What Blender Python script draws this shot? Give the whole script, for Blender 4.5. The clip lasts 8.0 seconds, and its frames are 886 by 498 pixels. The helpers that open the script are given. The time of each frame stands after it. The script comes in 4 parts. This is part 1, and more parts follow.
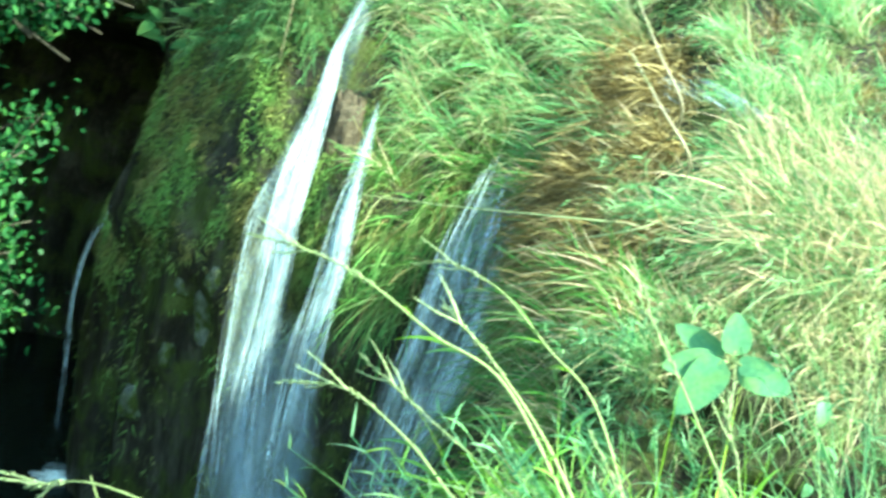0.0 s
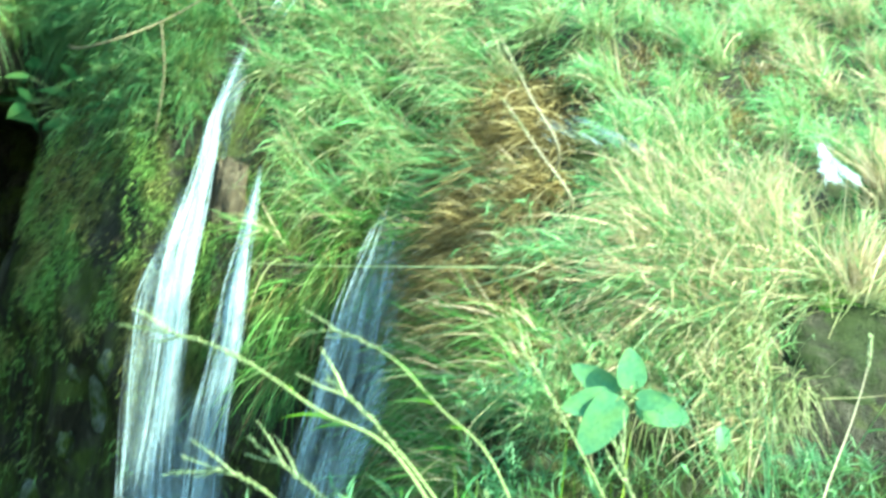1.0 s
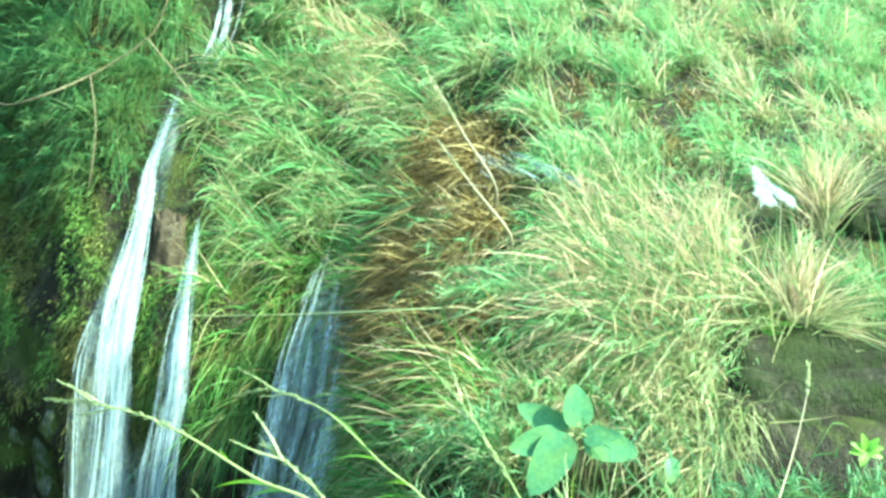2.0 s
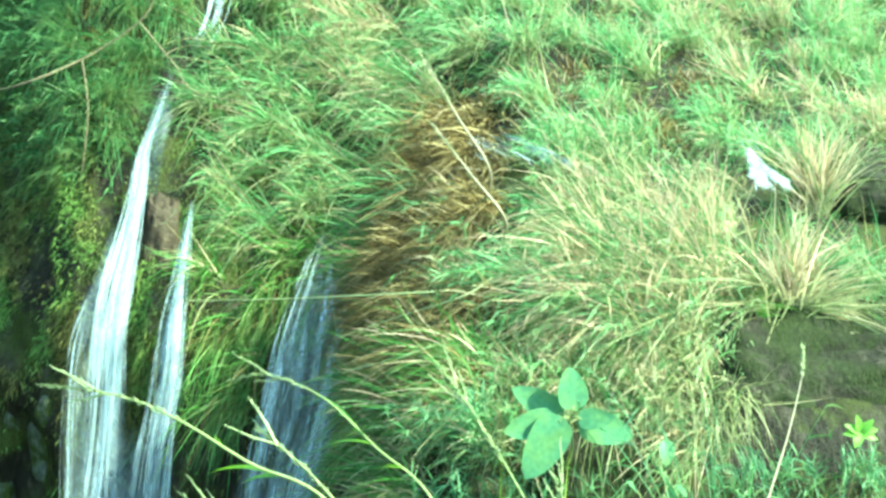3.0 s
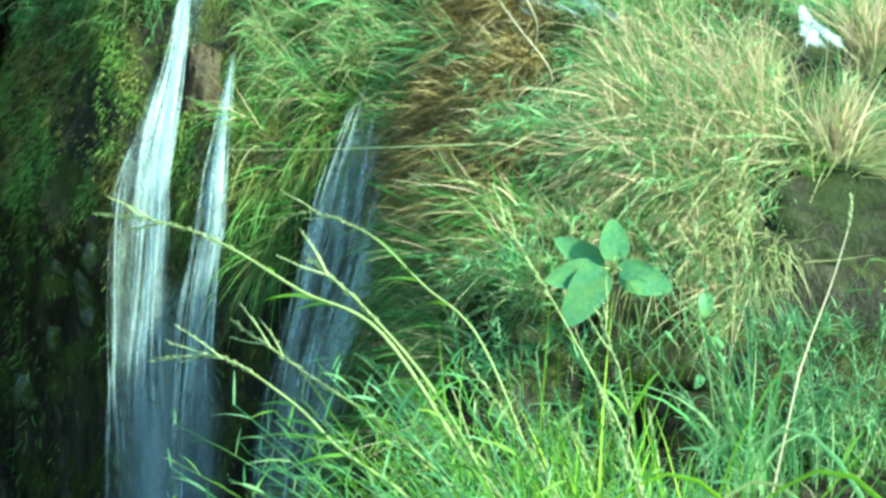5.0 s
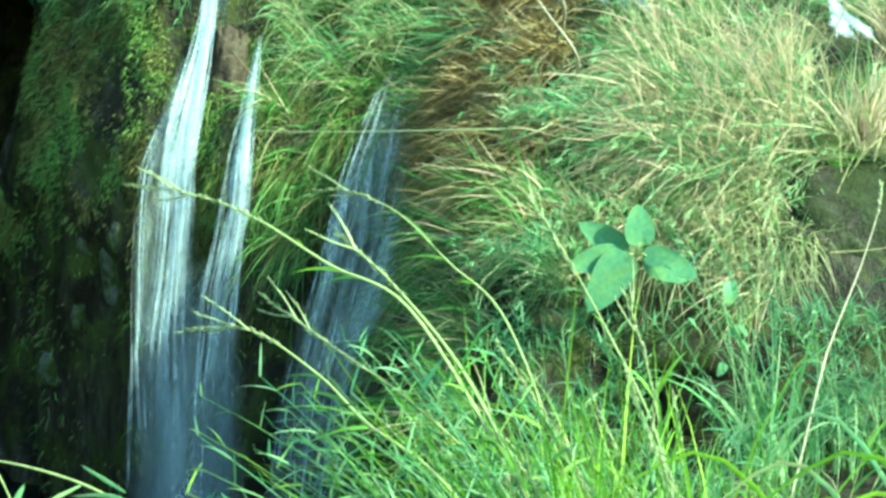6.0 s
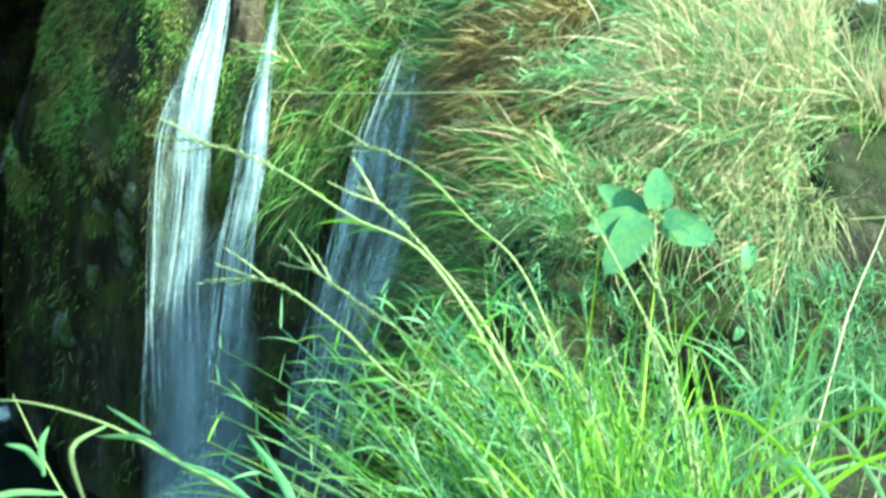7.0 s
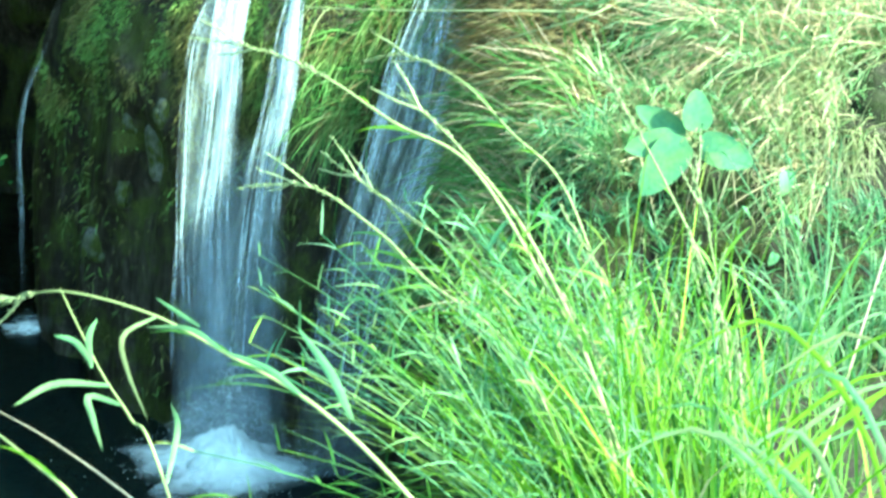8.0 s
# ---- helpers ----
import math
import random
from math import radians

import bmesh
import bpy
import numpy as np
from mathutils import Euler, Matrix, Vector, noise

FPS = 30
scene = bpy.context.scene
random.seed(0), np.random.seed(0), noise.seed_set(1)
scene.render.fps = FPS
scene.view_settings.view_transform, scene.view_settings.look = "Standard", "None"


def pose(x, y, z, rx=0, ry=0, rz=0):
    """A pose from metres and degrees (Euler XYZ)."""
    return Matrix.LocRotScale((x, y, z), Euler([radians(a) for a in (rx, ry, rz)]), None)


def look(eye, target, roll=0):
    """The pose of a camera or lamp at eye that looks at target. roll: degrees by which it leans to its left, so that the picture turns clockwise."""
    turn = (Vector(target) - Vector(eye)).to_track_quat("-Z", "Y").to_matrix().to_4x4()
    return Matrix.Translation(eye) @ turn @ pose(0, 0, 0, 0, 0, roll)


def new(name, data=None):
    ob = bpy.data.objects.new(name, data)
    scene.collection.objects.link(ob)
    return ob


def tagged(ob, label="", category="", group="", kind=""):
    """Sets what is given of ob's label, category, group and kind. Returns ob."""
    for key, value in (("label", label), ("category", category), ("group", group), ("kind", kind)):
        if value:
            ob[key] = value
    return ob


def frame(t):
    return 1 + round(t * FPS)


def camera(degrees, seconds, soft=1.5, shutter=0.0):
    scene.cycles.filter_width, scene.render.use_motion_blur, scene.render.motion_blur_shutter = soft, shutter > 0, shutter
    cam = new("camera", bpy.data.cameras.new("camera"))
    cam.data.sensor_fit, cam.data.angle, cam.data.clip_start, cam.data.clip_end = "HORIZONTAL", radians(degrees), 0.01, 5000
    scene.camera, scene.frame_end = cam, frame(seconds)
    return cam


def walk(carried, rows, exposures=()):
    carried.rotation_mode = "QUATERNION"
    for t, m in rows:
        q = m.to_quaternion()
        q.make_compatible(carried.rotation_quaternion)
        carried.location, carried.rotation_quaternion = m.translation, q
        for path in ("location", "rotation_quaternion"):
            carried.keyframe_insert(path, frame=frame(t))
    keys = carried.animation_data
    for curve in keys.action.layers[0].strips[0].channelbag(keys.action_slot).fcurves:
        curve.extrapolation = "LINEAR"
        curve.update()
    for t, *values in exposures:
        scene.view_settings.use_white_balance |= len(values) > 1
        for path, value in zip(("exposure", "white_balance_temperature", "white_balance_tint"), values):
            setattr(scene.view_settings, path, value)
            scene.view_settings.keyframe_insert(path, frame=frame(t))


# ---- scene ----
cam = camera(43.9, 8.0, 2.9, 0.6)
METRES, EYE, TILT, LEAN, TURN = 0.5, 3.3, -8.0, -10.0, 0.0
ROWS = [
    (0.0, 0.0, 0.0, 0.0, 0.0, 0.0, -0.0),
    (0.5, 0.0503, 0.0173, 0.031, -2.86, 0.64, 2.54),
    (1.0, 0.1641, 0.0332, 0.1013, -4.71, 2.09, 5.55),
    (1.5, 0.2879, 0.0478, 0.1961, -6.38, 3.49, 7.93),
    (3.0, 0.308, 0.086, 0.2137, -7.25, 2.38, 8.88),
    (3.5, 0.3008, 0.0853, 0.1822, -6.33, 0.41, 9.12),
    (4.0, 0.2795, 0.0676, 0.1618, -5.97, -1.28, 8.85),
    (4.5, 0.2301, 0.0706, 0.1031, -5.82, -2.54, 8.55),
    (5.0, 0.1939, 0.0751, 0.0583, -5.54, -4.08, 7.81),
    (6.5, 0.1152, 0.0642, -0.0532, -4.08, -4.59, 6.46),
    (7.0, 0.0739, 0.0764, -0.0989, -3.88, -5.69, 6.12),
    (7.5, 0.0049, 0.088, -0.1559, -3.26, -7.46, 5.62),
    (8.0, -0.0396, 0.0947, -0.2065, -2.66, -9.06, 4.97),
]
EXPOSURES = [(0.0, 3.28, 6620, -37.5), (1.5, 3.06, 6560, -39), (3.5, 2.95, 6500, -41.5), (5.0, 2.56, 6500, -42.5), (6.5, 2.74, 6350, -41), (7.0, 2.88, 6300, -40), (8.0, 3.38, 6150, -37)]
walk(cam, [(t, pose(0, 0, EYE, TILT, LEAN, TURN) @ pose(METRES * x, METRES * y, METRES * z, 90 + pitch, roll, yaw)) for t, x, y, z, yaw, pitch, roll in ROWS], EXPOSURES)

# ---- light: a high sun over the camera's right shoulder, blue sky ----
SUN_TO = Vector((0.70, -0.31, 0.64)).normalized()
world = bpy.data.worlds.new("sky")
scene.world = world
world.use_nodes = True
wn = world.node_tree
sky = wn.nodes.new("ShaderNodeTexSky")
sky.sky_type = "NISHITA"
sky.sun_disc = False
sky.sun_elevation = math.asin(SUN_TO.z)
sky.sun_rotation = math.atan2(SUN_TO.x, SUN_TO.y)
wn.links.new(sky.outputs[0], wn.nodes["Background"].inputs[0])
wn.nodes["Background"].inputs[1].default_value = 0.15
sun_data = bpy.data.lights.new("sun", "SUN")
sun_data.energy, sun_data.angle, sun_data.color = 3.8, radians(2.0), (1.0, 0.95, 0.86)
sun = new("sun", sun_data)
sun.matrix_world = look(SUN_TO * 40, (0, 0, 0))

rng = np.random.default_rng(7)


# ---- materials ----
def nodes_of(name):
    m = bpy.data.materials.new(name)
    m.use_nodes = True
    m.node_tree.nodes.clear()
    return m, m.node_tree


def add(tree, kind, **values):
    n = tree.nodes.new(kind)
    for key, value in values.items():
        n.inputs[key.replace("_", " ")].default_value = value
    return n


def ramp(tree, stops, fac=None):
    r = tree.nodes.new("ShaderNodeValToRGB")
    e = r.color_ramp.elements
    while len(e) < len(stops):
        e.new(0.5)
    for el, (p, c) in zip(e, stops):
        el.position, el.color = p, (*c, 1)
    if fac is not None:
        tree.links.new(fac, r.inputs[0])
    return r


def noise_at(tree, scale, detail=4, stretch=(1, 1, 1), rough=0.55):
    co = tree.nodes.new("ShaderNodeTexCoord")
    mp = add(tree, "ShaderNodeMapping", Scale=stretch)
    nz = add(tree, "ShaderNodeTexNoise", Scale=scale, Detail=detail, Roughness=rough)
    tree.links.new(co.outputs["Object"], mp.inputs[0])
    tree.links.new(mp.outputs[0], nz.inputs["Vector"])
    return nz.outputs[0]


def math_node(tree, op, a, b=None):
    n = tree.nodes.new("ShaderNodeMath")
    n.operation = op
    for k, v in enumerate((a, b)):
        if v is None:
            continue
        if isinstance(v, (int, float)):
            n.inputs[k].default_value = v
        else:
            tree.links.new(v, n.inputs[k])
    return n.outputs[0]


def mix_rgb(tree, fac, a, b, mode="MIX"):
    n = tree.nodes.new("ShaderNodeMix")
    n.data_type, n.blend_type = "RGBA", mode
    for sock, v in ((n.inputs[0], fac), (n.inputs[6], a), (n.inputs[7], b)):
        if isinstance(v, (int, float)):
            sock.default_value = v
        elif isinstance(v, tuple):
            sock.default_value = (*v, 1)
        else:
            tree.links.new(v, sock)
    return n.outputs[2]


def leaf_material(name, stops, patch=None, patch_scale=1.6, through_light=0.45, gloss=0.45):
    """Blades and leaves: each one takes its own tone, patches of another tone drift over the place, light passes through."""
    m, t = nodes_of(name)
    g = t.nodes.new("ShaderNodeNewGeometry")
    rnd = g.outputs["Random Per Island"]
    col = ramp(t, stops, rnd).outputs[0]
    if patch:
        f = ramp(t, [(0.42, (0, 0, 0)), (0.62, (1, 1, 1))], noise_at(t, patch_scale, 3)).outputs[0]
        other = ramp(t, patch, rnd).outputs[0]
        col = mix_rgb(t, f, col, other)
    fine = noise_at(t, 55, 3)
    col = mix_rgb(t, 0.35, col, ramp(t, [(0.3, (0.45, 0.45, 0.45)), (0.7, (1.25, 1.25, 1.25))], fine).outputs[0], "MULTIPLY")
    p = add(t, "ShaderNodeBsdfPrincipled", Roughness=gloss)
    p.inputs["Specular IOR Level"].default_value = 0.18
    t.links.new(col, p.inputs["Base Color"])
    tr = t.nodes.new("ShaderNodeBsdfTranslucent")
    t.links.new(col, tr.inputs[0])
    mx = t.nodes.new("ShaderNodeMixShader")
    mx.inputs[0].default_value = through_light
    out = t.nodes.new("ShaderNodeOutputMaterial")
    t.links.new(p.outputs[0], mx.inputs[1])
    t.links.new(tr.outputs[0], mx.inputs[2])
    t.links.new(mx.outputs[0], out.inputs[0])
    return m


def ground_material(name, dark, mid, light, moss, moss_amount=0.5, rough=0.8, wet=0.25, stretch=(1, 1, 1), bump=0.6):
    """Rock or soil with stains at two scales, their contrast partly standing in for relief shading, and moss in patches
    of its own shape.
    """
    m, t = nodes_of(name)
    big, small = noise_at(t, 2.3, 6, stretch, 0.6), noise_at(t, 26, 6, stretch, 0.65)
    # stain contrast is pushed in the colour to make up for flat shading
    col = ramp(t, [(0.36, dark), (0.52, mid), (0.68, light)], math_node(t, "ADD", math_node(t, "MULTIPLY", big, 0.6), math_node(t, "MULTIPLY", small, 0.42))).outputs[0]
    lo = 0.72 - 0.45 * moss_amount
    mf = ramp(t, [(lo, (0, 0, 0)), (lo + 0.12, (1, 1, 1))], math_node(t, "ADD", math_node(t, "MULTIPLY", noise_at(t, 3.1, 5), 0.7), math_node(t, "MULTIPLY", noise_at(t, 19, 4), 0.3))).outputs[0]
    green = ramp(t, [(0.3, tuple(c * 0.5 for c in moss)), (0.7, moss)], noise_at(t, 45, 4)).outputs[0]
    col = mix_rgb(t, mf, col, green)
    p = add(t, "ShaderNodeBsdfPrincipled", Roughness=rough)
    p.inputs["Specular IOR Level"].default_value = 0.12
    t.links.new(col, p.inputs["Base Color"])
    rr = ramp(t, [(0.4, (wet, wet, wet)), (0.65, (rough, rough, rough))], noise_at(t, 4.2, 4, stretch)).outputs[0]
    t.links.new(rr, p.inputs["Roughness"])
    b = add(t, "ShaderNodeBump", Strength=bump, Distance=0.03)
    t.links.new(math_node(t, "ADD", small, math_node(t, "MULTIPLY", noise_at(t, 80, 3), 0.4)), b.inputs["Height"])
    t.links.new(b.outputs[0], p.inputs["Normal"])
    out = t.nodes.new("ShaderNodeOutputMaterial")
    t.links.new(p.outputs[0], out.inputs[0])
    return m


def water_sheet_material(name, lo, hi, fine=38, opacity=0.95, tint=(0.25, 0.315, 0.40, 1), drawn=0.08):
    """Falling water: white streaks of foam drawn out along the fall, clear between."""
    m, t = nodes_of(name)
    a, b = noise_at(t, fine, 3, (1, 1, drawn)), noise_at(t, fine * 0.25, 3, (1, 1, 2 * drawn))
    c = noise_at(t, 26, 3, (1, 1, 0.35))
    s = math_node(t, "ADD", math_node(t, "ADD", math_node(t, "MULTIPLY", a, 0.36), math_node(t, "MULTIPLY", b, 0.38)), math_node(t, "MULTIPLY", c, 0.26))
    at = t.nodes.new("ShaderNodeAttribute")
    at.attribute_name = "spread"
    f = math_node(t, "MULTIPLY", ramp(t, [(lo, (0, 0, 0)), (hi, (opacity, opacity, opacity))], s).outputs[0], at.outputs["Fac"])
    p = add(t, "ShaderNodeBsdfPrincipled", Roughness=0.35, Base_Color=tint)
    tr = t.nodes.new("ShaderNodeBsdfTranslucent")
    tr.inputs[0].default_value = tint
    w = t.nodes.new("ShaderNodeMixShader")
    w.inputs[0].default_value = 0.3
    t.links.new(p.outputs[0], w.inputs[1])
    t.links.new(tr.outputs[0], w.inputs[2])
    clear = t.nodes.new("ShaderNodeBsdfTransparent")
    mx = t.nodes.new("ShaderNodeMixShader")
    t.links.new(f, mx.inputs[0])
    t.links.new(clear.outputs[0], mx.inputs[1])
    t.links.new(w.outputs[0], mx.inputs[2])
    out = t.nodes.new("ShaderNodeOutputMaterial")
    t.links.new(mx.outputs[0], out.inputs[0])
    return m


def plain_material(name, a, b, scale=30, rough=0.6, stretch=(1, 1, 1)):
    m, t = nodes_of(name)
    p = add(t, "ShaderNodeBsdfPrincipled", Roughness=rough)
    t.links.new(ramp(t, [(0.3, a), (0.7, b)], noise_at(t, scale, 4, stretch)).outputs[0], p.inputs["Base Color"])
    out = t.nodes.new("ShaderNodeOutputMaterial")
    t.links.new(p.outputs[0], out.inputs[0])
    return m


def pool_material(name):
    m, t = nodes_of(name)
    p = add(t, "ShaderNodeBsdfPrincipled", Roughness=0.08, Base_Color=(0.003, 0.006, 0.006, 1))
    b = add(t, "ShaderNodeBump", Strength=0.25, Distance=0.04)
    t.links.new(noise_at(t, 7, 4), b.inputs["Height"])
    t.links.new(b.outputs[0], p.inputs["Normal"])
    out = t.nodes.new("ShaderNodeOutputMaterial")
    t.links.new(p.outputs[0], out.inputs[0])
    return m


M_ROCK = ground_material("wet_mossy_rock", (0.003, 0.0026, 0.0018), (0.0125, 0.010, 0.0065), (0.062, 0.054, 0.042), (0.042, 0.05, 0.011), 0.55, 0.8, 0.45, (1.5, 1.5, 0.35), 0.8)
M_SOIL = ground_material("damp_soil", (0.008, 0.0065, 0.0045), (0.022, 0.018, 0.013), (0.055, 0.047, 0.036), (0.03, 0.05, 0.011), 0.35, 0.9, 0.5)
M_STONE = ground_material("grey_bank_stone", (0.005, 0.0042, 0.0028), (0.0125, 0.0113, 0.0074), (0.07, 0.062, 0.045), (0.02, 0.027, 0.008), 0.66, 0.9, 0.7, (1.6, 1.6, 0.9), 0.8)
M_PALE = ground_material("pale_weathered_stone", (0.012, 0.012, 0.010), (0.06, 0.061, 0.054), (0.18, 0.185, 0.17), (0.04, 0.05, 0.01), 0.55, 0.85, 0.5, (2.2, 2.2, 0.7), 0.7)
M_TAN = ground_material("tan_wet_rock", (0.02, 0.014, 0.009), (0.045, 0.032, 0.022), (0.08, 0.06, 0.042), (0.05, 0.05, 0.015), 0.15, 0.8, 0.4)
M_BANK = leaf_material("bank_grass", [(0.0, (0.035, 0.11, 0.03)), (0.5, (0.075, 0.21, 0.07)), (1.0, (0.15, 0.29, 0.12))],
                       [(0.0, (0.10, 0.14, 0.05)), (0.45, (0.24, 0.27, 0.14)), (1.0, (0.42, 0.37, 0.23))], 1.3)
M_STRAW = leaf_material("straw_grass", [(0.0, (0.20, 0.18, 0.085)), (0.4, (0.47, 0.345, 0.23)), (1.0, (0.68, 0.51, 0.41))],
                        [(0.0, (0.17, 0.22, 0.09)), (1.0, (0.42, 0.41, 0.24))], 2.1)
M_HANG = leaf_material("hanging_grass", [(0.0, (0.055, 0.155, 0.03)), (0.5, (0.115, 0.29, 0.066)), (1.0, (0.26, 0.42, 0.145))],
                       [(0.0, (0.085, 0.125, 0.03)), (1.0, (0.21, 0.25, 0.10))], 2.5)
M_MINT = leaf_material("mint_grass", [(0.0, (0.095, 0.26, 0.088)), (0.5, (0.21, 0.40, 0.175)), (1.0, (0.34, 0.49, 0.27))], [(0.0, (0.10, 0.15, 0.05)), (1.0, (0.27, 0.28, 0.15))], 2.2)
M_CREST = leaf_material("crest_grass", [(0.0, (0.05, 0.14, 0.045)), (0.5, (0.11, 0.24, 0.09)), (1.0, (0.2, 0.33, 0.145))], [(0.0, (0.045, 0.075, 0.022)), (1.0, (0.13, 0.16, 0.06))], 2.6, 0.5)
M_HERB = leaf_material("herb", [(0.0, (0.06, 0.16, 0.07)), (0.6, (0.125, 0.26, 0.135)), (1.0, (0.25, 0.37, 0.22))], [(0.0, (0.09, 0.17, 0.05)), (1.0, (0.21, 0.29, 0.12))], 3.5, 0.4)
M_BROWN = leaf_material("dead_grass", [(0.0, (0.06, 0.04, 0.014)), (0.5, (0.15, 0.105, 0.042)), (1.0, (0.34, 0.26, 0.125))], through_light=0.3)
M_MOSS = leaf_material("moss", [(0.0, (0.055, 0.053, 0.016)), (0.5, (0.105, 0.10, 0.032)), (1.0, (0.17, 0.155, 0.055))],
                       [(0.0, (0.075, 0.13, 0.03)), (1.0, (0.18, 0.28, 0.075))], 3.0, 0.3, 0.7)
M_FRONT = leaf_material("front_grass", [(0.0, (0.045, 0.13, 0.022)), (0.35, (0.10, 0.23, 0.05)), (0.7, (0.17, 0.31, 0.09)), (1.0, (0.28, 0.37, 0.16))],
                        [(0.0, (0.07, 0.16, 0.016)), (0.6, (0.18, 0.31, 0.035)), (1.0, (0.31, 0.37, 0.10))], 4.5, 0.5, 0.6)
M_LIME = leaf_material("yellow_green_grass", [(0.0, (0.09, 0.20, 0.012)), (0.5, (0.19, 0.34, 0.025)), (1.0, (0.33, 0.43, 0.07))], through_light=0.5, gloss=0.6)
M_STEM = leaf_material("pale_grass_stem", [(0.0, (0.16, 0.23, 0.08)), (0.6, (0.24, 0.27, 0.12)), (1.0, (0.35, 0.32, 0.19))], through_light=0.2)
M_PINK = leaf_material("dry_pinkish_stem", [(0.0, (0.26, 0.21, 0.15)), (1.0, (0.4, 0.34, 0.26))], through_light=0.2)
M_SPIKE = leaf_material("grass_spike", [(0.0, (0.22, 0.29, 0.13)), (1.0, (0.44, 0.45, 0.26))], through_light=0.3)
M_LEAF = leaf_material("broad_leaf", [(0.0, (0.055, 0.13, 0.07)), (1.0, (0.10, 0.21, 0.115))], [(0.0, (0.08, 0.16, 0.07)), (1.0, (0.13, 0.23, 0.10))], 14, through_light=0.4, gloss=0.9)
M_CROWN = leaf_material("soft_broad_leaf", [(0.0, (0.03, 0.075, 0.022)), (1.0, (0.06, 0.14, 0.045))], [(0.0, (0.035, 0.06, 0.015)), (1.0, (0.075, 0.12, 0.035))], 5, through_light=0.4, gloss=0.8)
M_BUSH = leaf_material("bush_leaf", [(0.0, (0.006, 0.03, 0.009)), (0.6, (0.018, 0.065, 0.018)), (0.9, (0.045, 0.12, 0.03)), (1.0, (0.11, 0.2, 0.05))], through_light=0.35, gloss=0.55)
M_SPRIG = leaf_material("young_leaf", [(0.0, (0.12, 0.28, 0.04)), (1.0, (0.22, 0.38, 0.07))], through_light=0.45)
M_TWIG = plain_material("bare_twig", (0.06, 0.045, 0.025), (0.18, 0.135, 0.08), 40, 0.8)
M_BARK = plain_material("dark_bark", (0.012, 0.009, 0.006), (0.04, 0.03, 0.02), 40, 0.9)
M_FALL = water_sheet_material("falling_water", 0.24, 0.62, 64, 0.8, (0.245, 0.31, 0.395, 1))
M_VEIL = water_sheet_material("water_veil", 0.28, 0.70, 76, 0.55, (0.25, 0.325, 0.43, 1))
M_THIN = water_sheet_material("thin_falling_water", 0.26, 0.66, 60, 0.62, (0.48, 0.55, 0.62, 1))
M_HAZE = water_sheet_material("fine_water_veil", 0.30, 0.72, 40, 0.42, (0.42, 0.49, 0.56, 1))
M_MIST = water_sheet_material("spray_mist", 0.25, 0.75, 5, 0.22, (0.7, 0.78, 0.85, 1), 0.8)
M_SPRING = water_sheet_material("spouting_water", 0.2, 0.6, 26, 0.85, (0.55, 0.6, 0.66, 1), 0.2)
M_STREAM = water_sheet_material("shallow_stream_water", 0.35, 0.7, 22, 0.75, (0.11, 0.15, 0.205, 1), 0.5)
M_FOAM = water_sheet_material("foam", 0.22, 0.5, 16, 1.0, (0.82, 0.86, 0.88, 1), 0.6)
M_DROP = plain_material("spray_drop", (0.65, 0.7, 0.75), (0.75, 0.8, 0.84), 10, 0.2)
M_POOL = pool_material("dark_pool_water")


# ---- mesh tools ----
class Geo:
    """Collects vertices and faces of one mesh."""

    def __init__(self):
        self.v, self.f, self.n, self.thin = [], [], 0, []

    def put(self, verts, faces, thin=None):
        """thin: how dense the water is at each vertex, from 0 at a frayed edge to 1."""
        verts = np.asarray(verts, float).reshape(-1, 3)
        self.v.append(verts)
        self.thin.append(np.ones(len(verts)) if thin is None else np.asarray(thin, float).reshape(-1))
        self.f.extend([tuple(int(i) + self.n for i in f) for f in faces])
        self.n += len(verts)
        return self

    def object(self, name, material, parent=None, label="", smooth=True):
        me = bpy.data.meshes.new(name)
        me.from_pydata(np.concatenate(self.v).tolist(), [], self.f)
        me.materials.append(material)
        density = np.concatenate(self.thin)
        if density.min() < 1:
            me.attributes.new("spread", "FLOAT", "POINT").data.foreach_set("value", density)
        if smooth:
            me.polygons.foreach_set("use_smooth", [True] * len(me.polygons))
        ob = new(name, me)
        ob.parent = parent
        if label:
            tagged(ob, label)
        return ob


def stuff_object(self, name, material, parent=None, label=""):
    return tagged(self.object(name, material, parent, label), kind="stuff")


Geo.stuff = stuff_object


def step(a, b, t):
    t = np.clip((t - a) / (b - a), 0, 1)
    return t * t * (3 - 2 * t)


def rough(x, y, z, seed=0.0):
    """Smooth uneven relief between about -1 and 1."""
    s = 0
    for k, (fx, fy, fz, a) in enumerate(((1.7, 1.3, 1.1, 0.5), (3.9, 3.1, 2.3, 0.28), (8.3, 7.7, 5.1, 0.14), (17.1, 15.3, 11.9, 0.08))):
        p = seed + 2.4 * k
        s = s + a * np.sin(fx * x + p + 1.3 * np.sin(fz * z + p)) * np.cos(fz * z - p + 1.1 * np.sin(fy * y + 0.7 * fx * x))
    return s


def unit(v):
    return v / np.maximum(np.linalg.norm(v, axis=-1, keepdims=True), 1e-9)


def resample(points, n):
    """n points on a smooth line through the points given."""
    p = np.asarray(points, float)
    k = len(p)
    q = np.vstack([2 * p[0] - p[1], p, 2 * p[-1] - p[-2]])
    out = []
    for u in np.linspace(0, k - 1 - 1e-6, n):
        i, f = int(u), u - int(u)
        a, b, c, d = q[i], q[i + 1], q[i + 2], q[i + 3]
        out.append(0.5 * (2 * b + (c - a) * f + (2 * a - 5 * b + 4 * c - d) * f * f + (3 * b - a - 3 * c + d) * f ** 3))
    return np.array(out)


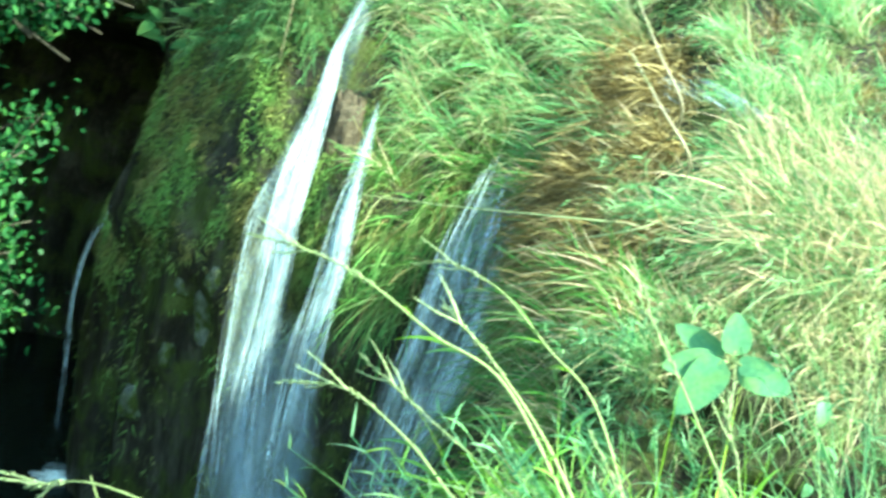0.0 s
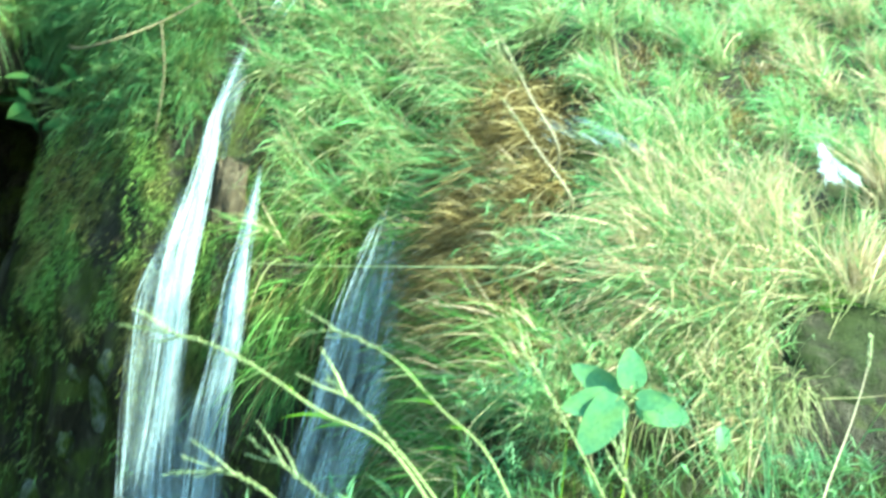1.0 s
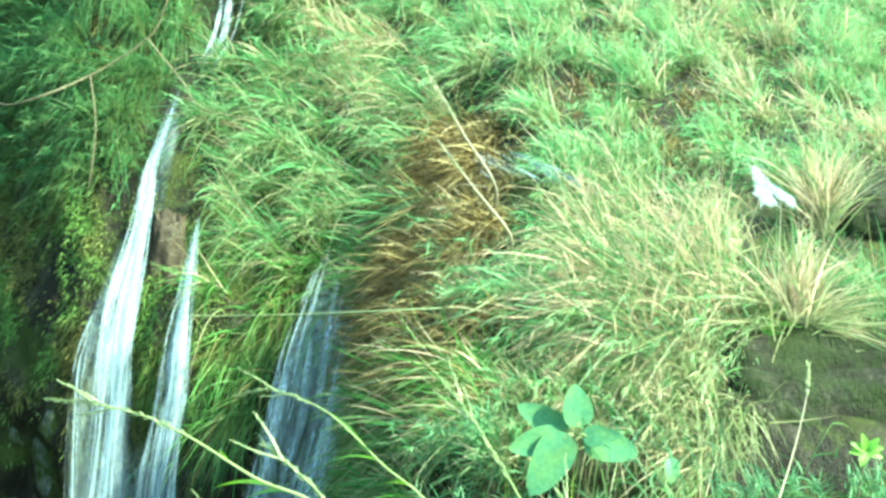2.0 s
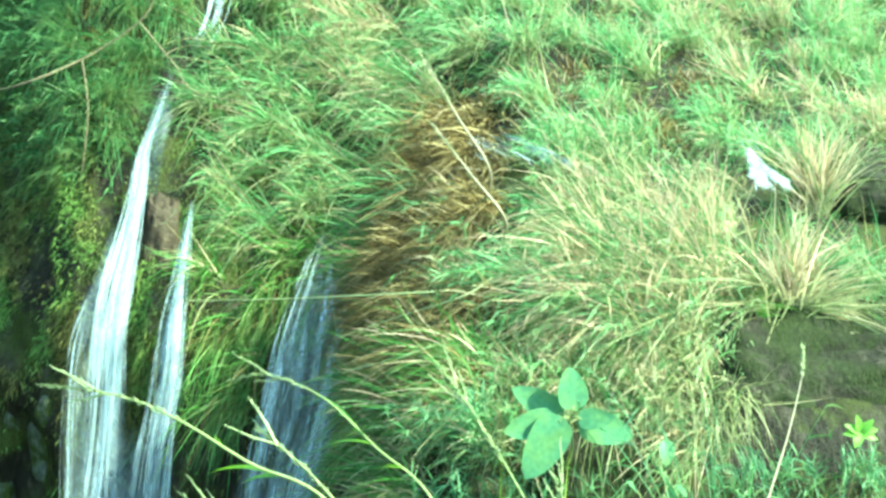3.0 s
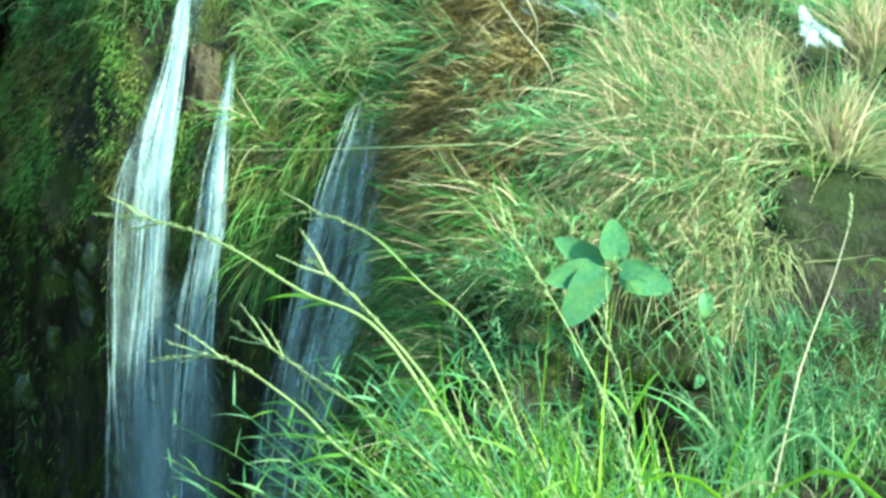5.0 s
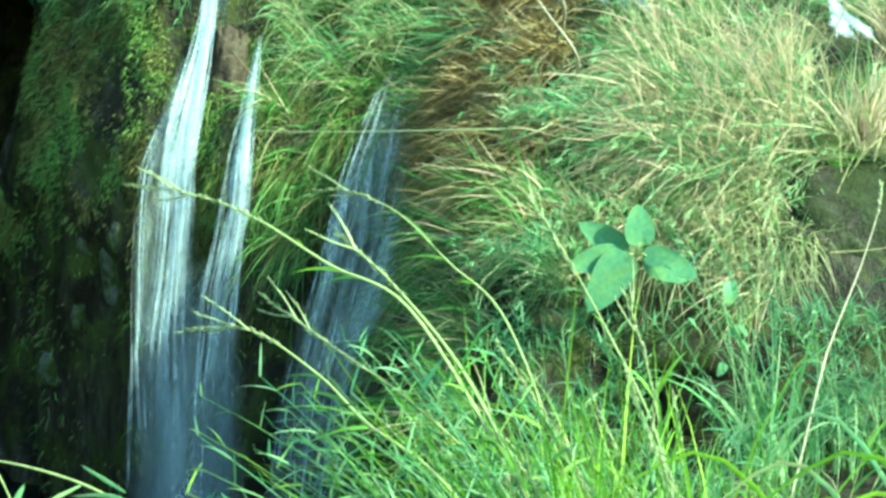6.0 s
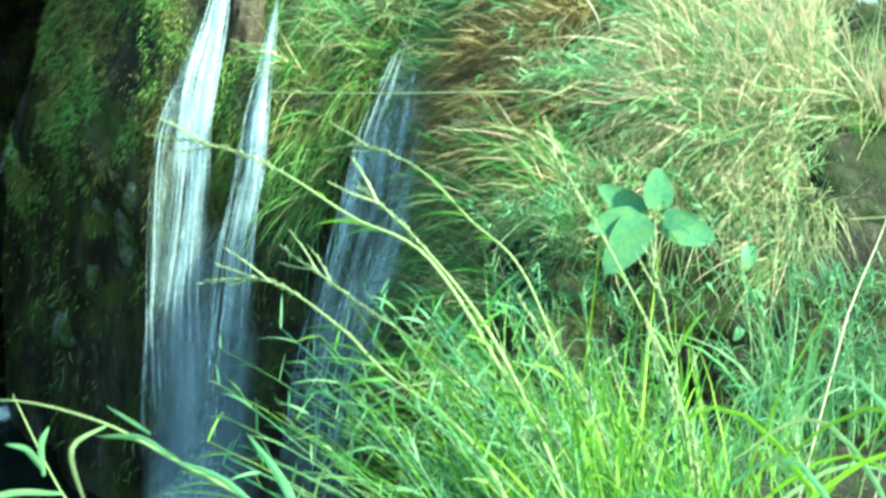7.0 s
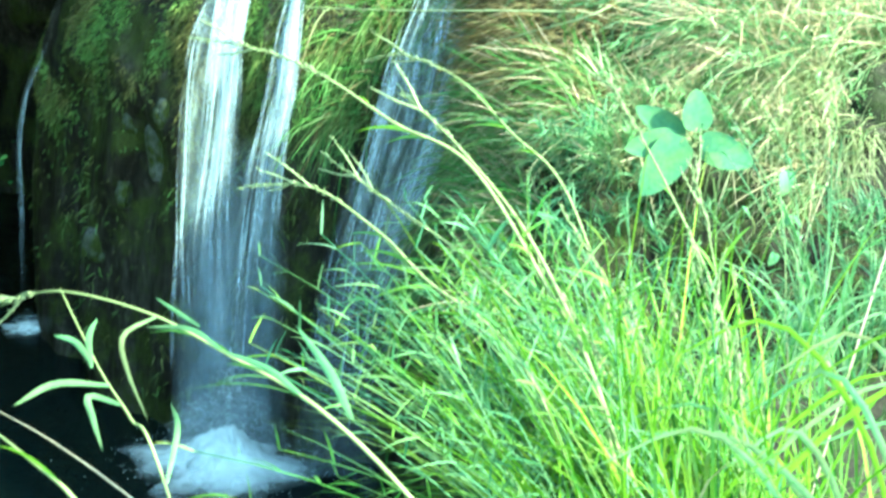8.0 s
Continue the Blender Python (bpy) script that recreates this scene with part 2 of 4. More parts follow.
def tube(geo, line, r0, r1, sides=5):
    """A tapered round stem along a line."""
    line = np.asarray(line, float)
    n = len(line)
    d = unit(np.gradient(line, axis=0))
    ref = np.array([0.3, 1.0, 0.2])
    s = unit(np.cross(d, ref))
    w = np.cross(d, s)
    v, f = [], []
    for i in range(n):
        r = r0 + (r1 - r0) * i / (n - 1)
        for k in range(sides):
            a = 2 * math.pi * k / sides
            v.append(line[i] + r * (math.cos(a) * s[i] + math.sin(a) * w[i]))
    for i in range(n - 1):
        for k in range(sides):
            k2 = (k + 1) % sides
            f.append((i * sides + k, i * sides + k2, (i + 1) * sides + k2, (i + 1) * sides + k))
    f.append(tuple(range(sides))[::-1])
    f.append(tuple((n - 1) * sides + k for k in range(sides)))
    geo.put(v, f)


def blades(geo, root, way, length, width, droop, segs=4, curl=0.0):
    """Many grass blades: tapered strips that leave their roots along way and bend down."""
    n = len(root)
    s = np.linspace(0, 1, segs + 1)
    down = np.array([0, 0, -1.0])
    side = unit(np.cross(way, rng.normal(size=(n, 3)) * 0.6 + np.array([0.1, 1.0, 0.25])))
    bend = side * (rng.normal(size=(n, 1)) * curl)
    v = np.zeros((n, 2 * segs + 1, 3))
    for k in range(segs + 1):
        c = root + length[:, None] * (s[k] * way + s[k] ** 2 * (droop[:, None] * down + bend))
        if k == segs:
            v[:, 2 * segs] = c
        else:
            w = (width * (1 - s[k] ** 1.6) * (0.65 + 0.35 * min(1, 4 * s[k])))[:, None] * side * 0.5
            v[:, 2 * k], v[:, 2 * k + 1] = c - w, c + w
    base = [(2 * k, 2 * k + 1, 2 * k + 3, 2 * k + 2) for k in range(segs - 1)] + [(2 * segs - 2, 2 * segs - 1, 2 * segs)]
    m = 2 * segs + 1
    faces = [tuple(i * m + j for j in f) for i in range(n) for f in base]
    geo.put(v.reshape(-1, 3), faces)


# ---- the large forms ----
POOL_Z = 0.05
BANK_Z = [(-0.8, 3.75), (1.4, 3.75), (2.0, 4.15), (2.45, 4.42), (2.6, 4.65), (2.9, 4.98), (3.2, 5.4), (3.5, 5.9), (4.0, 6.6), (5.0, 8.0), (7.0, 11.0)]


def cliff_y(x, z):
    """How far back the face of the slope stands at x across and z up."""
    fall = 6.0 + 0.05 * z + 0.62 * np.log1p(np.exp((z - 2.5) / 0.16)) * 0.16
    off = np.clip(-0.95 - x, 0, 1.75)
    y = fall + 0.9 * off + 0.33 * off ** 2
    edge = -2.32 + 0.36 * np.clip(z - 1.7, 0, 1.1) - 0.25 * np.clip(z - 3.1, 0, 0.6)
    # past x -4.4 an added, unseen wall swings forward to block sky light
    y = y + (2.9 * step(3.5, 3.2, z) - 2.0 * step(3.35, 3.65, z)) * step(0.0, 0.5, edge - x) - 9.5 * step(-4.4, -6.4, x)
    bank = np.interp(z, [b[0] for b in BANK_Z], [b[1] for b in BANK_Z])
    xt = np.clip(0.55 + 0.42 * (z - 2.1), 0.42, 1.25)
    w = step(xt - 0.25, xt + 0.35, x)
    y = y * (1 - w) + bank * w
    left = 1 - w
    y = y + 0.10 * rough(x * 1.0, 0 * x, z * 0.8, 1.0) + left * 0.10 * rough(x * 3.2, 0 * x, z * 0.6, 4.0) + left * 0.05 * np.abs(rough(x * 2.6, 0 * x, z * 2.6, 9.0))
    # moss cushions above, and a skirt of them that overhangs the bare stone curtains
    skirt = left * step(-0.85, -1.15, x)
    y = y - skirt * step(1.7, 2.3, z) * 0.09 * np.abs(rough(x * 4.2, 0 * x, z * 4.2, 6.0))
    y = y + skirt * step(2.15, 1.75, z + 0.25 * np.sin(5 * x)) * (0.28 - 0.2 * np.abs(np.sin(5.3 * x + 0.8 * np.sin(1.9 * z))))
    # curtains of stone under the lip of the fall, and a hollow behind the water
    low = step(2.5, 2.1, z) * left
    y = y - low * 0.07 * np.abs(np.sin(9 * x + 1.5 * np.sin(2.3 * z))) + 0.16 * low * np.exp(-((x + 0.7) / 0.35) ** 2)
    # bare stone face under the tussocks
    y = y - 0.10 * np.exp(-(((x - 2.35) / 0.5) ** 2 + ((z - 2.45) / 0.28) ** 2)) * w
    # hollow at its foot
    y = y + 0.25 * np.exp(-(((x - 1.5) / 0.3) ** 2 + ((z - 1.85) / 0.13) ** 2)) * w
    return y


def cliff_normal(x, z):
    e = 0.06
    dx = (cliff_y(x + e, z) - cliff_y(x - e, z)) / (2 * e)
    dz = (cliff_y(x, z + e) - cliff_y(x, z - e)) / (2 * e)
    return unit(np.stack([dx, -np.ones_like(dx), dz], -1))


def grid_faces(rows, cols):
    return [(r * cols + c, r * cols + c + 1, (r + 1) * cols + c + 1, (r + 1) * cols + c) for r in range(rows - 1) for c in range(cols - 1)]


def build_cliff():
    xs = np.concatenate([np.linspace(-40, -5, 14), np.linspace(-4.6, 5.0, 290), np.linspace(5.5, 40, 14)])
    zs = np.linspace(-0.8, 6.4, 205)
    X, Z = np.meshgrid(xs, zs)
    Y = cliff_y(X, Z)
    back_y = np.array([12.0, 30.0, 120.0, 400.0])
    bx = np.tile(xs, (4, 1))
    by = np.maximum(back_y[:, None], Y[-1][None, :] + back_y[:, None] * 0.2)
    bz = np.tile(np.array([6.9, 8.0, 9.0, 9.0])[:, None], (1, len(xs)))
    V = np.stack([np.vstack([X, bx]), np.vstack([Y, by]), np.vstack([Z, bz])], -1)
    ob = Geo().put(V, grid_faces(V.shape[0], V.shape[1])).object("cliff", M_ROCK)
    tagged(ob, "dark wet mossy rock slope with streaked stone curtains", "cliff", kind="structure")


def ground_z(x, y):
    """The near bank on which the grass stands, and the bed of the pool."""
    edge = 2.25 + 1.9 * step(0.25, 1.0, x) + 0.15 * np.sin(3 * x) - 1.3 * step(-0.1, -1.2, x)
    top = 1.55 + 0.12 * rough(x, y, 0 * x, 2.0) + 0.18 * step(0.4, 1.6, x)
    bed = -0.45 + 0.1 * rough(x, y, 0 * x, 5.0)
    k = step(edge + 0.55, edge - 0.05, y)
    return bed * (1 - k) + top * k


def build_ground():
    xs = np.concatenate([-np.geomspace(400, 5, 16), np.linspace(-4.8, 5.0, 150), np.geomspace(5.3, 400, 16)])
    ys = np.concatenate([-np.geomspace(400, 3, 14), np.linspace(-2.8, 12.5, 170), np.geomspace(13, 400, 12)])
    X, Y = np.meshgrid(xs, ys)
    V = np.stack([X, Y, ground_z(X, Y)], -1)
    ob = Geo().put(V, grid_faces(V.shape[0], V.shape[1])).object("ground", M_SOIL)
    tagged(ob, "damp dark soil of the near bank and pool bed", "ground", kind="structure")


def build_pool():
    xs, ys = np.linspace(-7.0, 1.2, 110), np.linspace(1.2, 11.5, 150)
    X, Y = np.meshgrid(xs, ys)
    d = np.hypot(X + 0.7, Y - 5.85)
    Z = POOL_Z + 0.012 * np.sin(14 * d) * np.exp(-d * 0.7) + 0.006 * rough(4 * X, 4 * Y, X, 1)
    ob = Geo().put(np.stack([X, Y, Z], -1), grid_faces(len(ys), len(xs))).object("water", M_POOL)
    tagged(ob, "dark rippled pool water at the foot of the falls", "water", kind="structure")


build_cliff()
build_ground()
build_pool()


# ---- falling water ----
def sheet(geo, line, widths, gap, columns=14, ripple=0.02, seed=0.0, lost=0.0):
    """A curved sheet of water that follows a line (x, z), standing off the rock by gap. lost: the share of its length over which its lower end thins out."""
    line = np.asarray(line, float)
    n = 60
    L = resample(np.c_[line, np.zeros(len(line))], n)[:, :2]
    W = np.interp(np.linspace(0, 1, n), np.linspace(0, 1, len(widths)), widths)
    u = np.linspace(-0.5, 0.5, columns)
    X = L[:, :1] + W[:, None] * u[None, :]
    Z = np.repeat(L[:, 1:], columns, 1)
    Y = cliff_y(X, Z)
    # water does not follow hollows on its way down
    for i in range(1, n):
        Y[i] = np.minimum(Y[i], Y[i - 1] + 0.004)
    Y = Y - gap - ripple * np.abs(np.sin(23 * X + seed + 2 * np.sin(3 * Z))) - 0.05 * (0.25 - u[None, :] ** 2)
    q = np.linspace(0, 1, n)[:, None]
    geo.put(np.stack([X, Y, Z], -1), grid_faces(n, columns), np.clip((1 - (2 * u[None, :]) ** 2) * 1.6, 0, 1) * np.clip(q * 8, 0, 1) * np.clip((1 - q) / max(lost, 1e-6), 0, 1))


def ribbons(geo, line, widths, gap, count, w0, longest=60, shortest=14, bias=1.7):
    """Overlapping tongues of water, wide or thin, that end at different heights."""
    line = np.asarray(line, float)
    L = resample(np.c_[line, np.zeros(len(line))], 60)[:, :2]
    W = np.interp(np.linspace(0, 1, 60), np.linspace(0, 1, len(widths)), widths)
    for _ in range(count):
        n = int(rng.integers(shortest, longest))
        a = int((60 - n) * rng.random() ** bias)
        idx = np.arange(a, min(60, a + n))
        u = np.clip(rng.normal() * 0.24, -0.5, 0.5)
        wob = 0.03 * np.sin(idx * rng.uniform(0.1, 0.3) + rng.uniform(0, 6))
        x = L[idx, 0] + W[idx] * (u + wob)
        z = L[idx, 1]
        y = np.minimum.accumulate(cliff_y(L[:, 0] + W * u, L[:, 1]) - 0.003 * np.arange(60))[idx] - gap - rng.uniform(0.0, 0.07)
        q = np.linspace(0, 1, len(idx))
        w = w0 * rng.uniform(0.4, 1.7) * (0.15 + 0.85 * np.sin(np.clip(q * 0.93 + 0.05, 0, 1) * math.pi) ** 0.5)
        w = w * (1 + 0.25 * np.sin(idx * 0.55 + 7 * u)) * np.clip(W[idx] / 0.2, 0.35, 1.2)
        cols = [np.stack([x + w * c, y - w * (0.25 - c * c) * 0.5, z], -1) for c in (-0.5, -0.25, 0, 0.25, 0.5)]
        frayed = np.array([0, 0.7, 1, 0.7, 0])[None, :] * np.clip(np.minimum(q * 5, (1 - q) * 4), 0, 1)[:, None]
        geo.put(np.stack(cols, 1), grid_faces(len(idx), 5), frayed)


def waterfall(name, label, line, widths, gap, broad, thin, material, strands=(), veils=()):
    top = new(name)
    tagged(top, label, "waterfall")
    if material is M_FALL:
        g = Geo()
        sheet(g, line, [w * 0.8 for w in widths], gap, 16, 0.006, 1.0)
        g.object("water_sheet", M_VEIL, top)
    for veil_line, veil_widths in veils:
        g = Geo()
        sheet(g, veil_line, veil_widths, gap + 0.015, 18, 0.006, 2.0, 0.0 if veil_line[-1][1] < 0.1 else 0.7)
        g.object("veil", M_HAZE, top)
    bias = 2.0 if material is M_FALL else 0.9
    for k in range(broad):
        g = Geo()
        ribbons(g, line, [w * 0.85 for w in widths], gap + 0.02, 1, 0.075, 40, 16, bias)
        g.object("water_tongue", material, top)
    g = Geo()
    ribbons(g, line, [w * 1.25 for w in widths], gap + 0.03, thin, 0.016, 40, 8, bias)
    for side_line, side_widths, count in strands:
        ribbons(g, side_line, side_widths, gap + 0.03, count, 0.02, 34, 8, 1.0)
    tagged(g.object("fine_water", M_THIN, top), kind="stuff")
    return top


waterfall("main_waterfall", "white waterfall sliding and dropping over mossy rock",
          [(-0.53, 3.95), (-0.64, 3.5), (-0.66, 3.25), (-0.68, 3.0), (-0.71, 2.75), (-0.735, 2.5), (-0.745, 2.25), (-0.755, 2.0), (-0.78, 1.5), (-0.77, 1.0), (-0.74, 0.5), (-0.70, 0.0)],
          [0.04, 0.06, 0.08, 0.11, 0.14, 0.155, 0.165, 0.175, 0.22, 0.30, 0.38, 0.44], 0.05, 10, 55, M_FALL,
          (([(-0.70, 3.05), (-0.78, 2.85), (-0.86, 2.62), (-0.92, 2.4), (-0.94, 2.0), (-0.94, 1.5), (-0.92, 1.0), (-0.9, 0.5)], [0.04, 0.07, 0.09, 0.1, 0.09, 0.1, 0.14, 0.2], 14),),
          (([(-0.70, 3.15), (-0.75, 2.8), (-0.81, 2.5), (-0.83, 2.2), (-0.84, 1.8), (-0.82, 1.3), (-0.78, 0.7), (-0.74, 0.0)], [0.12, 0.22, 0.30, 0.32, 0.32, 0.36, 0.46, 0.55]),
           ([(-0.54, 3.8), (-0.60, 3.55), (-0.64, 3.3), (-0.67, 3.05)], [0.10, 0.15, 0.18, 0.2]),
           ([(-0.66, 1.95), (-0.66, 1.5), (-0.66, 1.0), (-0.65, 0.5), (-0.64, 0.0)], [0.42, 0.56, 0.64, 0.7, 0.76])))
waterfall("side_waterfall", "narrow white waterfall beside the main one",
          [(-0.365, 3.2), (-0.385, 2.85), (-0.405, 2.55), (-0.415, 2.3), (-0.45, 2.05), (-0.485, 1.8), (-0.51, 1.4), (-0.51, 1.0), (-0.51, 0.5), (-0.51, 0.0)],
          [0.02, 0.09, 0.15, 0.18, 0.19, 0.21, 0.23, 0.25, 0.28, 0.32], 0.05, 8, 40, M_FALL)
waterfall("thin_waterfall", "thin veil of water in two streams through hanging grass", [(0.62, 3.05), (0.56, 2.82), (0.49, 2.57), (0.43, 2.32), (0.36, 2.0), (0.26, 1.7), (0.15, 1.15), (0.06, 0.6), (0.0, 0.0)],
          [0.03, 0.07, 0.10, 0.12, 0.14, 0.17, 0.22, 0.28, 0.34], 0.14, 4, 26, M_THIN,
          (([(0.38, 3.05), (0.28, 2.78), (0.19, 2.52), (0.12, 2.18), (0.03, 1.73), (-0.04, 1.27), (-0.08, 0.6)], [0.05, 0.08, 0.10, 0.11, 0.13, 0.18, 0.25], 34),
           ([(0.45, 3.0), (0.36, 2.6), (0.29, 2.2), (0.17, 1.7), (0.06, 1.1), (0.0, 0.4)], [0.1, 0.26, 0.3, 0.3, 0.34, 0.4], 24)),
          (([(0.46, 3.0), (0.39, 2.7), (0.33, 2.4), (0.25, 2.05), (0.16, 1.7), (0.07, 1.2), (0.02, 0.6), (-0.02, 0.0)], [0.22, 0.36, 0.42, 0.44, 0.46, 0.5, 0.5, 0.52]),))
waterfall("upper_waterfall", "small upper cascade on brown wet rock", [(-0.25, 4.8), (-0.26, 4.6), (-0.30, 4.3), (-0.40, 4.05)], [0.16, 0.15, 0.12, 0.1], 0.04, 3, 12, M_THIN)
waterfall("trickle", "thin trickle running off the mossy rock shoulder", [(-2.03, 2.28), (-2.08, 2.12), (-2.18, 1.87), (-2.235, 1.5), (-2.22, 1.0), (-2.22, 0.05)], [0.03, 0.05, 0.04, 0.03, 0.04, 0.05], 0.05, 1, 9, M_THIN)
waterfall("stream", "shallow stream glinting between the tussocks", [(1.16, 3.70), (1.24, 3.60), (1.33, 3.50), (1.44, 3.36)], [0.24, 0.46, 0.52, 0.4], 0.13, 8, 18, M_STREAM)
waterfall("spring", "white water spouting among the straw grass", [(2.65, 3.66), (2.64, 3.56), (2.60, 3.46), (2.55, 3.36)], [0.04, 0.09, 0.15, 0.24], 0.24, 9, 16, M_SPRING)


def splash(name, label, centre, radius, height, count):
    """Foam heaped on the pool where the water lands, with drops thrown up."""
    top = new(name)
    top.location = centre
    tagged(top, label, "splash")
    for k in range(3):
        n, r = 24, radius * (1.1 - 0.25 * k)
        g = Geo()
        a = np.linspace(0, 2 * math.pi, 40)
        q = np.linspace(0.02, 1, n)
        Q, A = np.meshgrid(q, a, indexing="ij")
        uneven = 1 + 0.55 * rough(3 * np.cos(A), 3 * np.sin(A), Q, 1.7 * k)
        X, Y = r * Q * np.cos(A) * uneven, 0.75 * r * Q * np.sin(A) * uneven
        Z = height * (0.12 + 0.16 * k) * np.exp(-(Q * 1.5) ** 2) * (1 + 0.5 * rough(9 * X, 9 * Y, Q, 3 + k)) + 0.012
        g.put(np.stack([X, Y, Z], -1), grid_faces(n, 40), np.clip((1 - Q) * 2.2, 0, 1)).object("foam", M_FOAM, top)
    # a haze of fine spray, in thin shells
    for k in range(2):
        n, r, h = 20, radius * (0.7 + 0.3 * k), height * (0.5 + 0.4 * k)
        a, q = np.linspace(0, 2 * math.pi, 36), np.linspace(0.03, 1, n)
        Q, A = np.meshgrid(q, a, indexing="ij")
        uneven = 1 + 0.2 * rough(2 * np.cos(A), 2 * np.sin(A), Q, 5 + k)
        X, Y = r * Q * np.cos(A) * uneven, 0.6 * r * Q * np.sin(A) * uneven
        g = Geo()
        g.put(np.stack([X, Y, h * (1 - Q ** 2) ** 1.5 * uneven + 0.015], -1), grid_faces(n, 36), np.clip((1 - Q) * 1.5, 0, 1) * np.clip(Q * 3, 0, 1)).object("mist", M_MIST, top)
    g = Geo()
    for _ in range(count):
        a, q = rng.uniform(0, 6.283), abs(rng.normal()) * 0.5
        h = height * 1.5 * rng.random() ** 2.2 * math.exp(-1.5 * q)
        c = np.array([radius * q * math.cos(a), radius * q * math.sin(a) * 0.8, 0.02 + h])
        s = rng.uniform(0.0008, 0.0022)
        o = np.array([(1, 0, 0), (-1, 0, 0), (0, 1, 0), (0, -1, 0), (0, 0, 1.8), (0, 0, -1.8)]) * s + c
        g.put(o, [(0, 2, 4), (2, 1, 4), (1, 3, 4), (3, 0, 4), (2, 0, 5), (1, 2, 5), (3, 1, 5), (0, 3, 5)])
    tagged(g.object("spray", M_DROP, top), kind="stuff")


splash("splash", "white foam and spray where the main fall lands", (-0.63, 5.85, POOL_Z), 0.5, 0.5, 6000)
splash("splash", "small white splash under the trickle", (-2.32, 7.75, POOL_Z), 0.18, 0.12, 60)


# ---- grass on the slope ----
def tuft_blades(count, nrm, length, spread, lean, droop, width, radius):
    g = Geo()
    n = count
    jit = rng.normal(size=(n, 3)) * radius
    p = jit - nrm * (jit @ nrm)[:, None] - nrm * 0.03
    d = unit(nrm * 0.55 + np.array([0, 0, 0.35]) + np.asarray(lean, float) + rng.normal(size=(n, 3)) * spread)
    blades(g, p, d, length * rng.uniform(0.4, 1.15, n), width * rng.uniform(0.5, 1.4, n), droop * rng.uniform(0.2, 1.7, n), 6, 0.2)
    return g


def tussock(name, label, root, normal, count, length, spread, lean, droop, material, width=0.006, radius=0.08, group="grass tussocks on the slope", dry=0.25, dry_material=None):
    """One tuft: green and dry blades that fan out of a small root patch."""
    nrm = np.asarray(normal, float)
    top = new(name)
    top.location = root
    tagged(top, label, "grass", group)
    tuft_blades(int(count * (1 - dry)), nrm, length, spread, lean, droop, width, radius).stuff("green_grass", material, top)
    if dry:
        tuft_blades(int(count * dry), nrm, length * 1.05, spread * 0.9, lean, droop, width * 0.9, radius).stuff("dry_grass", dry_material or M_STRAW, top, "dry straw blades")
    return top


def on_slope(x, z):
    x, z = float(x), float(z)
    return np.array([x, float(cliff_y(np.array(x), np.array(z))), z]), cliff_normal(np.array([x]), np.array([z]))[0]


# patches without green tussocks: across, up, radius
BARE = ((1.40, 3.80, 0.17), (1.86, 3.98, 0.2), (2.32, 3.70, 0.12), (2.75, 4.05, 0.16), (2.3, 4.35, 0.16), (1.75, 3.45, 0.1))


def feathery(count, nrm, length, lean, spread, radius, leaf):
    """Thin stems with short fine leaves all along, like a soft brush."""
    g = Geo()
    for _ in range(count):
        jit = rng.normal(size=3) * radius
        p = jit - nrm * float(jit @ nrm)
        d = unit(nrm * 0.5 + np.asarray(lean, float) + rng.normal(size=3) * spread)
        L = length * rng.uniform(0.55, 1.15)
        fall = np.array([d[0] * 0.2, d[1] * 0.2, -0.35])
        blades(g, p[None], d[None], np.array([L]), np.array([0.005]), np.array([0.3]), 5)
        n = 13
        f = rng.uniform(0.25, 1.0, n)[:, None]
        root = p + L * (f * d + f * f * fall)
        way = unit(d * 0.8 + fall * f + rng.normal(size=(n, 3)) * 0.5)
        blades(g, root, way, leaf * rng.uniform(0.5, 1.3, n), rng.uniform(0.004, 0.008, n), np.full(n, 0.35), 3)
    return g


def fan(count, length, low, high, width, radius, out=0.35, droop=0.4):
    """Blades that spread from one root like a fan across the slope, between two angles from the level."""
    g = Geo()
    a = np.radians(rng.uniform(low, high, count) + rng.normal(size=count) * 15)
    p = rng.normal(size=(count, 3)) * radius
    d = unit(np.stack([np.cos(a), -out + 0.25 * rng.normal(size=count), np.sin(a)], -1))
    blades(g, p, d, length * rng.uniform(0.35, 1.15, count), width * rng.uniform(0.5, 1.3, count), droop * rng.uniform(0.3, 1.6, count), 7, 0.16)
    return g


# roots of the large straw fans: across, up, reach
FANS = ((1.50, 2.83, 0.55), (1.68, 2.98, 0.72), (1.84, 2.84, 0.85), (2.00, 2.98, 0.9), (2.13, 2.84, 0.9), (2.22, 3.06, 0.8), (1.62, 3.18, 0.55), (1.92, 3.24, 0.65), (2.36, 2.86, 0.7), (2.35, 3.22, 0.6), (1.72, 2.72, 0.55), (1.95, 2.72, 0.6))


